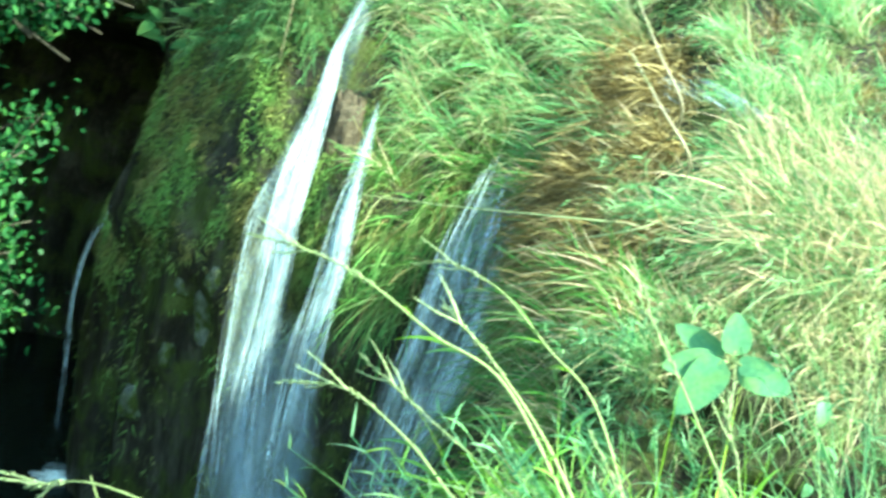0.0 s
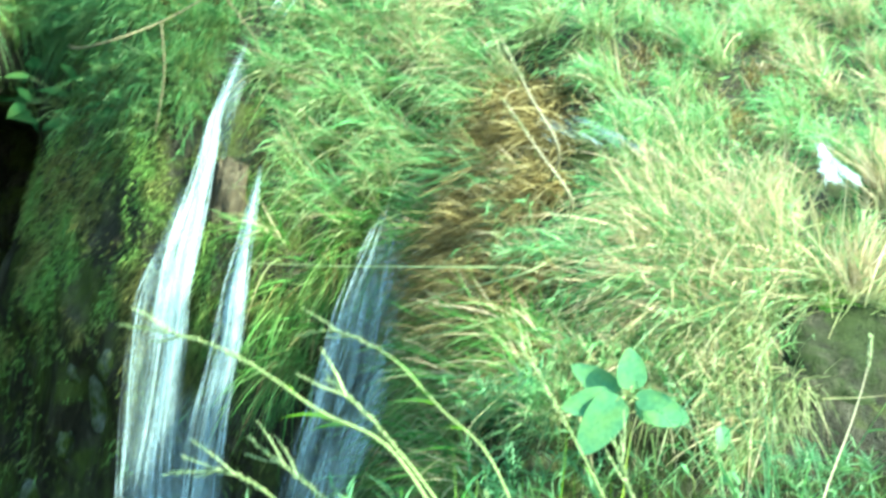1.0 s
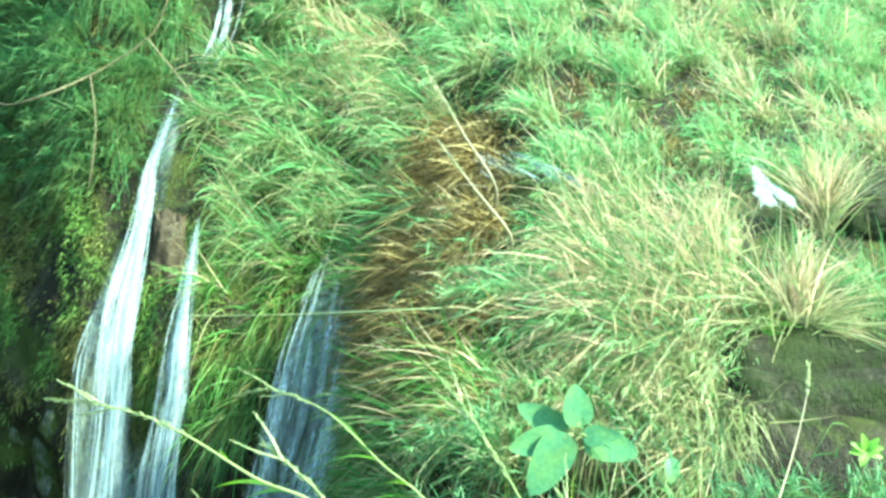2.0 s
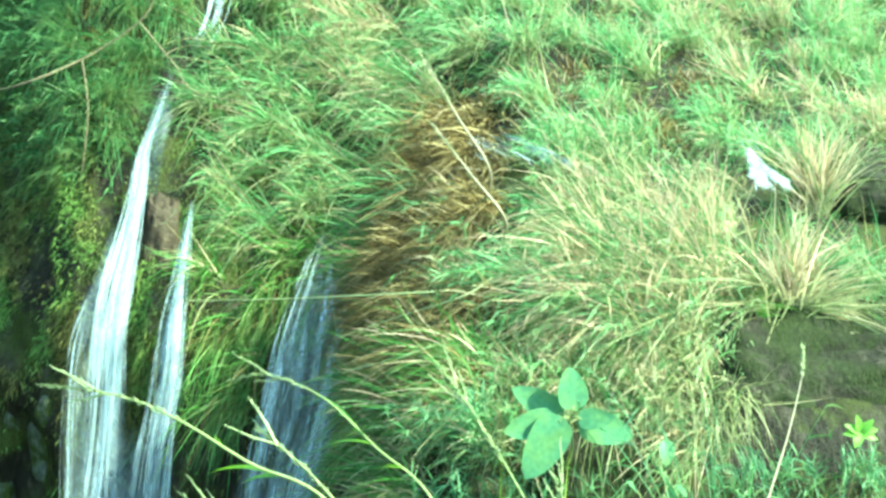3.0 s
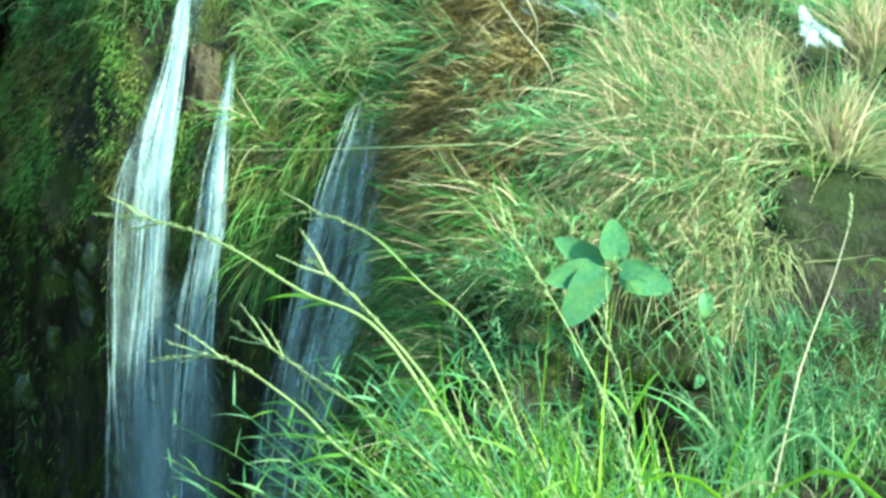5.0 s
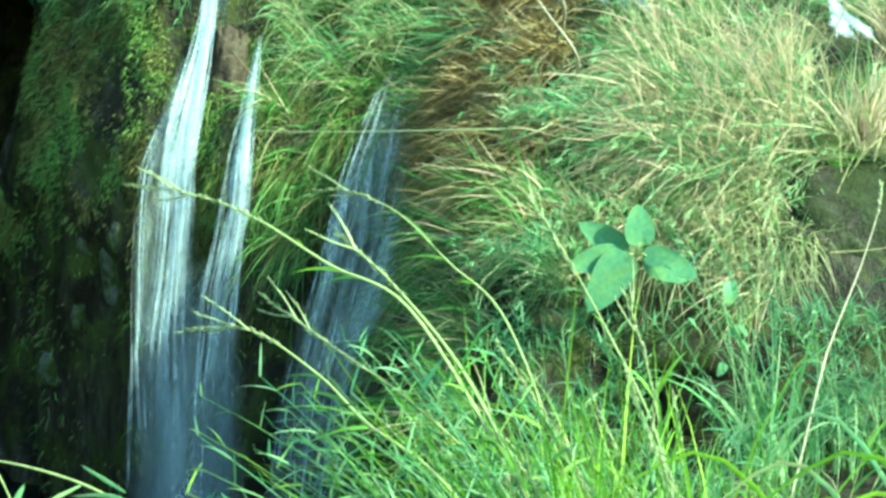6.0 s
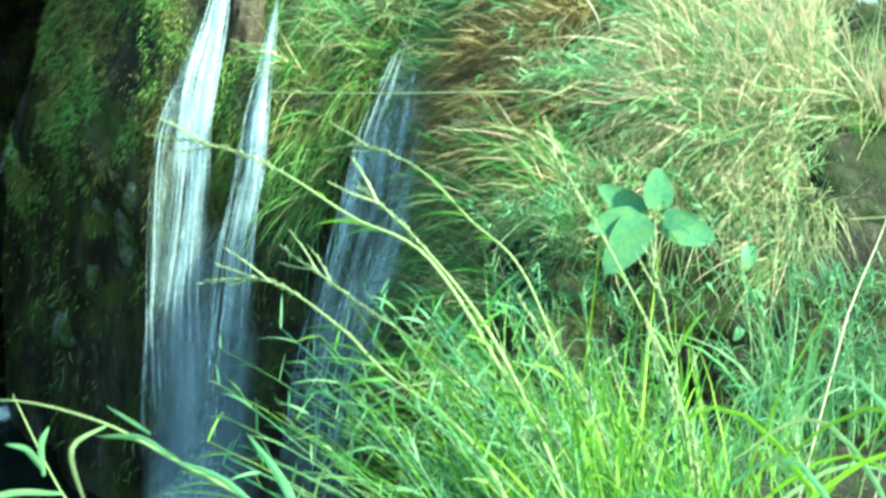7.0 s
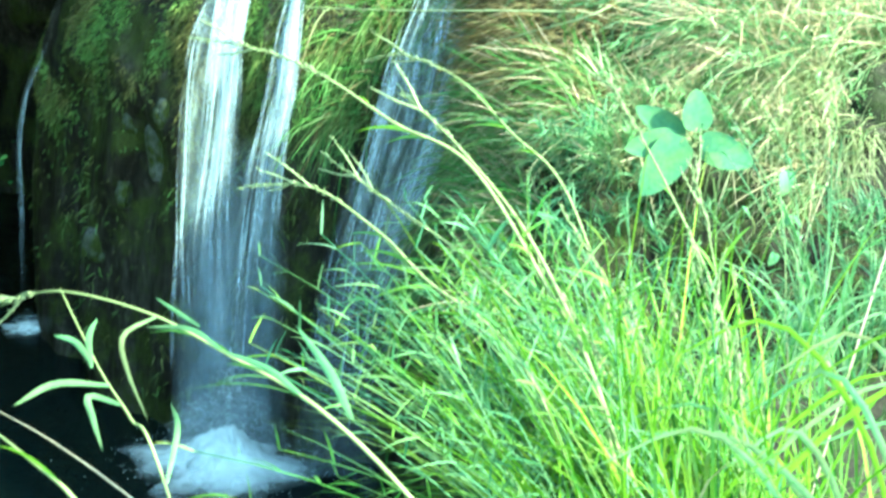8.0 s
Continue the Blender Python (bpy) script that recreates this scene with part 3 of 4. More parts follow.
def straw_fans():
    for x, z, reach in FANS:
        p, nrm = on_slope(x, z)
        top = new("straw_tussock")
        top.location = p - np.array([0, 0.03, 0])
        tagged(top, "large straw-coloured tussock fanned out and combed down the slope", "grass", "grass tussocks on the slope")
        fan(220, reach, 95, 215, 0.0075, 0.06).stuff("dry_grass", M_STRAW, top, "dry straw blades")
        fan(150, reach * 1.05, 110, 222, 0.0075, 0.06).stuff("green_grass", M_BANK, top)
        feathery(26, np.array([-0.6, -0.5, 0.5]), reach * 0.8, (-0.8, -0.1, 0.1), 0.5, 0.07, 0.085).stuff("soft_growth", M_MINT, top)
        feathery(14, np.array([-0.6, -0.5, 0.5]), reach * 0.75, (-0.9, -0.1, 0.0), 0.5, 0.07, 0.085).stuff("dry_growth", M_STRAW, top, "dry straw blades")
    for k in range(26):
        x, z = rng.uniform(1.15, 2.1), rng.uniform(2.48, 2.66)
        p, nrm = on_slope(x, z)
        tussock("grass_tussock", "tangled straw and green grass under the large tussocks", p, nrm, 150, rng.uniform(0.28, 0.42), 0.45, (-0.5, -0.5, -0.35), 0.7, M_BANK, 0.008, 0.07, dry=rng.uniform(0.25, 0.6))


def slope_tussocks():
    for z in np.arange(2.40, 5.6, 0.21):
        for x in np.arange(-0.1, 4.8, 0.25):
            px, pz = x + rng.uniform(-0.13, 0.13), z + rng.uniform(-0.1, 0.1)
            if px < min(0.78 + 0.42 * (pz - 2.4), 3.1 - 0.72 * (pz - 0.3)) or (pz < 2.82 and px > 1.95) or (abs(px - 1.3) < 0.24 and 3.25 < pz < 3.68) or (abs(px - 2.6) < 0.22 and 3.15 < pz < 3.6):
                continue
            p, nrm = on_slope(px, pz)
            straw = math.sin(2.1 * px + 1.7 * pz) + rng.normal() * 0.6 > 0.5
            if any(math.hypot(px - a, 0.8 * (pz - b)) < r for a, b, r in BARE) or (2.78 < px < 3.7 and 3.1 < pz < 3.52):
                continue
            if (2.6 < pz < 2.95 and px > 1.25 or 2.9 < pz < 3.3 and px > 1.45) and px < 2.55:
                continue
            up = rng.random() < 0.3
            soft = M_MINT if px < 1.3 or pz > 3.5 else M_BANK
            long = rng.uniform(0.35, 0.62) * (0.65 if px < 1.75 and pz < 3.5 else 0.85)
            lean = (rng.uniform(-1.3, -0.1), -0.15, 0.35 if up else 0.0)
            top = tussock("grass_tussock", "straw-coloured grass tussock arching over the slope" if straw else "pale green feathery grass tussock arching over the slope",
                          p, nrm, 170, long, 0.42, lean, 0.25 if up else 0.6, soft, 0.009, 0.05, dry=0.7 if straw else 0.25)
            feathery(5 if straw else 13, nrm, long * 0.95, lean, 0.4, 0.05, 0.085).stuff("soft_growth", M_MINT, top)


def hanging_tussocks():
    for z in np.arange(1.3, 4.3, 0.2):
        for x in np.arange(-0.36, 1.2, 0.19):
            px, pz = x + rng.uniform(-0.09, 0.09), z + rng.uniform(-0.09, 0.09)
            if px > 0.74 + 0.3 * (pz - 2.4) or px < -0.19 - 0.25 * max(0, pz - 3.1) + 0.12 * max(0, 2.6 - pz) or (abs(px - 0.36 + 0.2 * max(0, 2.6 - pz)) < 0.19 and pz < 2.72):
                continue
            p, nrm = on_slope(px, pz)
            if pz > 2.9 and px < -0.3 + 0.2 * max(0, pz - 3.7):
                continue
            high = pz > 2.75
            tussock("hanging_grass", "bright green grass tuft combed sideways over the wet rock" if high else "green grass tuft hanging down the wet rock", p, nrm, 100 if high else 90, rng.uniform(0.38, 0.62) * (1 if high else 0.8), 0.26,
                    (-0.85, -0.35, 0.1) if high else (-0.5, -0.35, -0.3), 0.65 if high else 0.85, M_MINT if pz > 3.0 else M_HANG, 0.010, 0.045,
                    group="grass hanging beside the falls", dry=0.2 if high else 0.12, dry_material=M_STRAW if high else M_BROWN)


def bank_side_tufts():
    """Grass on the flank between the thin veil and the bank."""
    for k in range(44):
        px, pz = rng.uniform(0.62, 1.05), rng.uniform(1.5, 2.6)
        if px > 0.8 + 0.42 * (pz - 2.1):
            continue
        p, nrm = on_slope(px, pz)
        tussock("hanging_grass", "green and straw grass tuft on the flank of the bank", p, nrm, 150, rng.uniform(0.3, 0.5), 0.34, (-0.55, -0.2, 0.05), 0.6, M_HANG, 0.009, 0.05,
                group="grass hanging beside the falls", dry=0.35)


def dead_grass():
    for z in np.arange(2.5, 3.75, 0.1):
        for k in range(3):
            px = 0.72 + 0.36 * (z - 2.4) + rng.uniform(-0.14, 0.22)
            p, nrm = on_slope(px, z)
            tussock("dead_grass_tuft", "brown dead grass hanging under the ridge", p + nrm * 0.05, nrm, 170, rng.uniform(0.32, 0.48), 0.36, (-0.5, -0.3, -0.35), 0.8, M_BROWN, 0.0085, 0.06, group="dead grass under the ridge", dry=0)


def bare_patches():
    """Short brown dead tufts on the patches of soil between the tussocks."""
    for a, b, r in BARE:
        for k in range(5):
            p, nrm = on_slope(a + rng.normal() * r * 0.5, b + rng.normal() * r * 0.5)
            tussock("dead_grass_tuft", "short brown dead grass on bare soil", p, nrm, 90, 0.2, 0.45, (-0.4, -0.2, 0.0), 0.5, M_BROWN, 0.008, 0.08, group="dead grass on the slope", dry=0.25)


def slope_cover():
    """Short grass between the tussocks."""
    g = Geo()
    n = 17000
    x, z = rng.uniform(0.3, 5.0, n), rng.uniform(2.3, 5.6, n)
    keep = (x > 0.75 + 0.42 * (np.minimum(z, 3.6) - 2.4)) & ~((z < 2.8) & (x > 1.95))
    for a, b, r in BARE + ((3.25, 3.34, 0.28),):
        keep &= (np.hypot(x - a, 0.8 * (z - b)) > r) | (rng.random(n) < 0.2)
    x, z = x[keep], z[keep]
    nr = cliff_normal(x, z)
    p = np.stack([x, cliff_y(x, z), z], -1) - nr * 0.02
    n = len(x)
    d = unit(nr * 0.5 + np.array([-0.7, -0.1, 0.15]) + rng.normal(size=(n, 3)) * 0.4)
    blades(g, p, d, rng.uniform(0.08, 0.26, n), rng.uniform(0.004, 0.009, n), rng.uniform(0.2, 0.8, n), 4, 0.2)
    g.stuff("grass", M_BANK)["label"] = "matted pale green grass covering the slope"


def special_tussocks():
    """Straw tufts that stand out above the stone and beside the spring."""
    def fanned(label, x, z, parts):
        p, _ = on_slope(x, z)
        top = new("straw_tussock")
        top.location = p - np.array([0, 0.04, 0])
        tagged(top, label, "grass", "grass tussocks on the slope")
        for name, material, count, length, low, high in parts:
            fan(count, length, low, high, 0.0095, 0.035, 0.2, 0.3).stuff(name, material, top)
    fanned("golden straw tussock spreading above the stone face", 2.50, 2.84, (("dry_grass", M_STRAW, 230, 0.5, -5, 60), ("green_grass", M_BANK, 60, 0.5, 0, 70)))
    fanned("upright vase-shaped straw tussock beside the spring", 2.92, 3.30, (("dry_grass", M_STRAW, 230, 0.66, 55, 125), ("green_grass", M_BANK, 50, 0.6, 60, 120)))
    fanned("narrow upright straw tuft standing in front of the spring", 2.50, 2.84, (("dry_grass", M_STRAW, 190, 0.66, 82, 104), ("green_grass", M_MINT, 30, 0.55, 80, 120)))
    fanned("low bright green weed at the edge of the stone", 2.31, 2.80, (("green_grass", M_SPRIG, 60, 0.2, 20, 190),))
    for x, z in ((1.85, 2.62), (1.75, 2.5)):
        p, nrm = on_slope(x, z)
        tussock("grass_tussock", "straw grass hanging over the shoulder of the stone", p + nrm * 0.1, nrm, 150, 0.26, 0.4, (-0.5, -0.5, -0.3), 0.7, M_BANK, 0.008, 0.07, dry=0.6)


def moss_cover():
    g = Geo()
    n = 138000
    x, z = rng.uniform(-2.6, 0.8, n), rng.uniform(0.2, 4.8, n)
    lump = rough(2.2 * x, 0 * x, 1.6 * z, 3.0) + 0.6 * rough(6.5 * x, 0 * x, 5.5 * z, 8.0)
    keep = (rng.random(n) < 0.035 + 0.965 * step(1.5, 2.25, z + 0.25 * np.sin(5 * x))) & (lump + 0.12 * rng.normal(size=n) > -0.12)
    x, z, lump = x[keep], z[keep], lump[keep]
    p = np.stack([x, cliff_y(x, z), z], -1)
    nr = cliff_normal(x, z)
    n = len(x)
    d = unit(nr * 0.9 + np.array([-0.05, 0, -0.25]) + rng.normal(size=(n, 3)) * 0.7)
    tall = 1 + 1.2 * np.maximum(0, lump)
    blades(g, p - nr * 0.008 + nr * (0.03 * np.clip(lump, 0, 1))[:, None], d, rng.uniform(0.015, 0.05, n) * tall, rng.uniform(0.005, 0.013, n), np.full(n, 0.7), 2, 0.3)
    tagged(g.object("moss", M_MOSS), "olive moss and small ferns over the wet rock", "moss", kind="stuff")


def crest_tufts():
    for x in np.arange(-2.5, 0.0, 0.27):
        for z in (3.45, 3.75, 4.05, 4.35, 4.65, 4.95):
            px, pz = x + rng.uniform(-0.1, 0.1), z + rng.uniform(-0.1, 0.1)
            if abs(px + 0.58) < 0.15 and pz < 4.0 or abs(px + 0.28) < 0.16 and pz > 4.1:
                continue
            p, nrm = on_slope(px, pz)
            if pz < 3.85 and px < -0.62 and rng.random() < 0.7 or px > -0.5 and pz < 4.0:
                continue
            top = tussock("drooping_grass", "soft pale green grass drooping over the top of the rock", p, nrm, 190, 0.5, 0.24, (rng.uniform(-0.4, 0.4), -0.2, 0.3), 1.1, M_CREST, 0.010, 0.05, group="grass drooping from the top", dry=0)
            feathery(8, nrm, 0.42, (rng.uniform(-0.3, 0.3), -0.1, 0.1), 0.3, 0.05, 0.1).stuff("soft_growth", M_CREST, top)


def crest_cushions():
    """Soft low cushions of fine leaves beside the top of the fall."""
    for x, z in ((-0.90, 3.62), (-1.06, 4.0), (-0.80, 3.85), (-0.12, 4.12), (-0.98, 3.44), (-1.25, 3.75), (-0.40, 3.72), (-1.3, 3.4), (-0.2, 3.9), (-1.5, 3.6)):
        p, nrm = on_slope(x, z)
        top = tussock("leafy_cushion", "soft green leafy cushion growing beside the top of the fall", p, nrm, 150, 0.24, 0.6, (0, -0.2, 0.1), 0.6, M_CREST, 0.012, 0.08, group="cushions beside the top of the fall", dry=0)
        feathery(26, nrm, 0.26, (0, -0.2, 0.0), 0.6, 0.08, 0.08).stuff("soft_growth", M_CREST, top)


slope_tussocks()
straw_fans()
hanging_tussocks()
bank_side_tufts()
dead_grass()
bare_patches()
slope_cover()
special_tussocks()
moss_cover()
crest_tufts()
crest_cushions()


# ---- stones ----
def boulder(label, centre, size, seed, material=None):
    """A weathered block, flattened and lumpy."""
    bm = bmesh.new()
    bmesh.ops.create_icosphere(bm, subdivisions=5, radius=1.0)
    for v in bm.verts:
        c = v.co
        q = Vector((math.copysign(abs(c.x) ** 0.7, c.x), math.copysign(abs(c.y) ** 0.7, c.y), math.copysign(abs(c.z) ** 0.75, c.z)))
        k = 1 + 0.26 * noise.noise(c * 1.3 + Vector((seed, 0, 0))) + 0.09 * noise.noise(Vector((c.x * 5, c.y * 5, c.z * 1.6)) + Vector((0, seed, 0))) + 0.05 * noise.noise(c * 9) + 0.03 * noise.noise(c * 23)
        v.co = Vector((q.x * size[0], q.y * size[1], q.z * size[2])) * k
    me = bpy.data.meshes.new("boulder")
    bm.to_mesh(me)
    bm.free()
    me.materials.append(material or M_STONE)
    me.polygons.foreach_set("use_smooth", [True] * len(me.polygons))
    ob = new("boulder", me)
    ob.location = centre
    return tagged(ob, label, "rock", "stones in the bank")


boulder("grey-brown weathered stone face under the tussocks", (2.62, 4.80, 2.12), (0.80, 0.40, 0.68), 63.0)
boulder("grey-brown stone ledge under the straw fringe", (2.08, 4.58, 2.28), (0.40, 0.24, 0.32), 23.0)
boulder("grey stone set in the bank beside the leafy plant", (1.45, 4.42, 2.16), (0.34, 0.22, 0.27), 7.0)
boulder("low dark stone at the foot of the bank", (1.85, 4.3, 1.80), (0.42, 0.24, 0.2), 91.0)
for x, z, size, seed in ((-1.16, 1.78, (0.09, 0.12, 0.20), 31.0), (-1.10, 2.02, (0.06, 0.1, 0.10), 37.0), (-1.62, 1.02, (0.09, 0.12, 0.12), 41.0), (-1.34, 1.90, (0.06, 0.09, 0.07), 43.0), (-1.4, 1.45, (0.05, 0.1, 0.12), 47.0)):
    place = (x, float(cliff_y(np.array(x), np.array(z))) + 0.07, z)
    boulder("pale weathered stone knob in the mossy rock", place, size, seed, M_PALE)
boulder("low grey stone behind the straw tuft", (3.30, 5.66, 3.34), (0.36, 0.26, 0.15), 12.0)
boulder("tan bare rock between the two falls", (-0.53, 6.50, 2.80), (0.12, 0.16, 0.42), 17.0, M_TAN)


# ---- near bank ----
def shoots(count, radius, length, lean):
    """Leafy shoots: thin stems with narrow leaves set alternately."""
    g = Geo()
    for _ in range(count):
        p = np.array([*(rng.normal(size=2) * radius), 0.0])
        d = unit(np.array([0, 0, 1.0]) + np.asarray(lean, float) + rng.normal(size=3) * 0.22)
        L = length * rng.uniform(0.6, 1.1)
        s = np.linspace(0, 1, 9)[:, None]
        line = p + L * (s * d + s * s * np.array([d[0] * 0.25, d[1] * 0.25, -0.22]))
        tube(g, line, 0.003, 0.0014, 4)
        n = int(rng.integers(9, 15))
        i = np.linspace(3, 8, n).astype(int)
        f = np.linspace(0.3, 1.0, n)[:, None]
        root = p + L * (f * d + f * f * np.array([d[0] * 0.25, d[1] * 0.25, -0.22]))
        side = unit(np.cross(d, rng.normal(size=3)))
        way = unit(d + np.where(np.arange(n)[:, None] % 2, 1, -1) * side * 0.9 + rng.normal(size=(n, 3)) * 0.25)
        blades(g, root, way, rng.uniform(0.05, 0.13, n), rng.uniform(0.004, 0.0075, n), np.full(n, 0.3), 4)
    return g


def near_grass():
    """The big green clump in front: long blades that fan out of the near bank."""
    for k in range(64):
        x, y = rng.uniform(0.4, 1.9), rng.uniform(1.75, 2.9)
        if x < 0.98 - 0.4 * (y - 1.75) or (x > 0.98 and rng.random() < 0.8):
            continue
        z = float(ground_z(np.array(x), np.array(y)))
        if x < 1.0:
            tussock("near_grass", "bright green long-bladed grass clump on the near bank", (x, y, z), (0, 0, 1), 34, rng.uniform(0.95, 1.35), 0.46, (-0.95 + 0.6 * x, 0.0, 0.4), 0.85, M_FRONT, 0.0105, 0.05,
                    group="grass on the near bank", dry=0.12, dry_material=M_STEM)
        else:
            tussock("near_grass", "sparse upright green grass on the near bank", (x, y, z), (0, 0, 1), 26, rng.uniform(0.6, 1.0), 0.3, (-0.5 + 0.3 * x, 0.0, 0.6), 0.6, M_FRONT, 0.0105, 0.06,
                    group="grass on the near bank", dry=0.15, dry_material=M_STEM)
    for k in range(30):
        x, y = rng.uniform(0.64, 1.15), rng.uniform(2.0, 2.6)
        z = float(ground_z(np.array(x), np.array(y)))
        tussock("near_grass", "yellow-green grass arching far over towards the water", (x, y, z), (0, 0, 1), 36, rng.uniform(1.05, 1.5), 0.36, (-0.8 + 0.25 * x, 0.1, 0.55), 0.85, M_LIME, 0.0095, 0.06,
                group="grass on the near bank", dry=0)
    for k in range(30):
        x, y = rng.uniform(0.6, 1.1), rng.uniform(1.95, 2.5)
        z = float(ground_z(np.array(x), np.array(y)))
        top = new("leafy_grass")
        top.location = (x, y, z - 0.02)
        tagged(top, "leafy branching grass leaning out over the pool", "grass", "grass on the near bank")
        shoots(3, 0.07, rng.uniform(0.9, 1.3), (-0.45, 0.12, 0)).stuff("leafy_growth", M_FRONT, top)
        if k % 2 == 0:
            shoots(8, 0.06, rng.uniform(0.95, 1.25), (-0.55, 0.15, 0.4)).stuff("leaning_growth", M_HERB, top)
        tuft_blades(18, np.array([0, 0, 1.0]), 1.25, 0.3, (-0.5, 0.1, 0.45), 0.75, 0.0115, 0.05).stuff("green_grass", M_FRONT, top)
    for k in range(20):
        x, y = rng.uniform(0.8, 1.7), rng.uniform(1.95, 2.8)
        z = float(ground_z(np.array(x), np.array(y))) - 0.02
        h, w = rng.uniform(0.7, 1.0), -0.75 + 0.55 * x + rng.normal() * 0.18
        tip = np.array([x + w * h * 0.9, y + rng.uniform(-0.1, 0.25), z + h * 0.92])
        mid = np.array([x + w * h * 0.35, y + 0.03, z + h * 0.55])
        stalk([tuple(tip), tuple(mid)], (x, y, z), "thin pale grass culm among the green blades", 0.25, 0.0026, 2)


def arching_leaves():
    """Single broad pale leaves that arch out of the near grass to all sides."""
    for k in range(20):
        x, y = rng.uniform(0.72, 1.75), rng.uniform(1.8, 2.5)
        root = np.array(on_bank(x, y))
        top = new("grass_leaf")
        top.location = root
        tagged(top, "single long pale green grass leaf arching over", "grass", "long leaves on the near bank")
        side = rng.choice([-1.0, 1.0], p=[0.62, 0.38])
        high, reach = rng.uniform(0.45, 0.78), side * rng.uniform(0.35, 0.7)
        back = rng.uniform(-0.1, 0.25)
        tip = root + np.array([reach, back, high * rng.uniform(0.72, 0.98)])
        crown = root + np.array([reach * 0.62, back * 0.6, high])
        long_leaf(top, [root, root + np.array([reach * 0.2, back * 0.2, high * 0.6]), crown, tip], rng.uniform(0.010, 0.016), M_MINT if k % 3 else M_LIME)


def bank_herbs():
    """Low leafy growth at the foot of the stone face."""
    for k in range(46):
        x, z = rng.uniform(0.75, 3.0), rng.uniform(1.75, 2.35)
        p, nrm = on_slope(x, z)
        if z > 2.2 and x > 1.9 or (1.3 < x < 1.9 and z > 1.95) or (1.5 < x < 1.95 and z < 2.0 and k % 4):
            continue
        top = new("herb")
        top.location = p
        tagged(top, "low feathery green herb at the foot of the stone", "plant", "herbs on the slope foot")
        tuft_blades(40, nrm, 0.2, 0.5, (-0.1, -0.3, 0.4), 0.4, 0.008, 0.06).stuff("low_grass", M_BANK, top)
        shoots(10, 0.08, rng.uniform(0.18, 0.36), (-0.2, -0.5, 0.2)).stuff("leafy_growth", M_HERB, top)


def strip_herbs():
    """Taller herbs and grass on the strip of ground before the stone."""
    for k in range(14):
        x, y = rng.uniform(0.95, 3.0), rng.uniform(3.1, 4.0)
        if 1.42 < x < 1.95 and rng.random() < 0.85:
            continue
        z = float(ground_z(np.array(x), np.array(y)))
        top = new("herb")
        top.location = (x, y, z - 0.02)
        tagged(top, "leafy green herb with narrow leaves before the stone", "plant", "herbs on the slope foot")
        tall = rng.uniform(0.35, 0.62)
        tuft_blades(45, np.array([0, 0, 1.0]), tall * 0.9, 0.3, (-0.15, 0, 0.3), 0.35, 0.009, 0.06).stuff("low_grass", M_FRONT, top)
        shoots(9, 0.09, tall, (-0.1, 0, 0)).stuff("leafy_growth", M_HERB, top)


def stone_herbs():
    """Tall leafy herbs that stand up before the stone face."""
    for x, y, tall in ((1.80, 3.86, 1.3), (1.90, 3.80, 1.15), (2.0, 3.88, 1.0), (2.10, 3.82, 0.85), (2.25, 3.86, 0.8), (2.42, 3.84, 0.78), (1.74, 3.75, 1.2)):
        z = float(ground_z(np.array(x), np.array(y)))
        top = new("herb")
        top.location = (x, y, z - 0.02)
        tagged(top, "tall mint-green herb with drooping narrow leaves before the stone", "plant", "herbs on the slope foot")
        shoots(7, 0.05, tall, (-0.08, 0.02, 0.2)).stuff("leafy_growth", M_HERB, top)
        tuft_blades(10, np.array([0, 0, 1.0]), tall * 0.95, 0.2, (-0.1, 0, 0.5), 0.8, 0.011, 0.05).stuff("long_leaves", M_MINT, top)


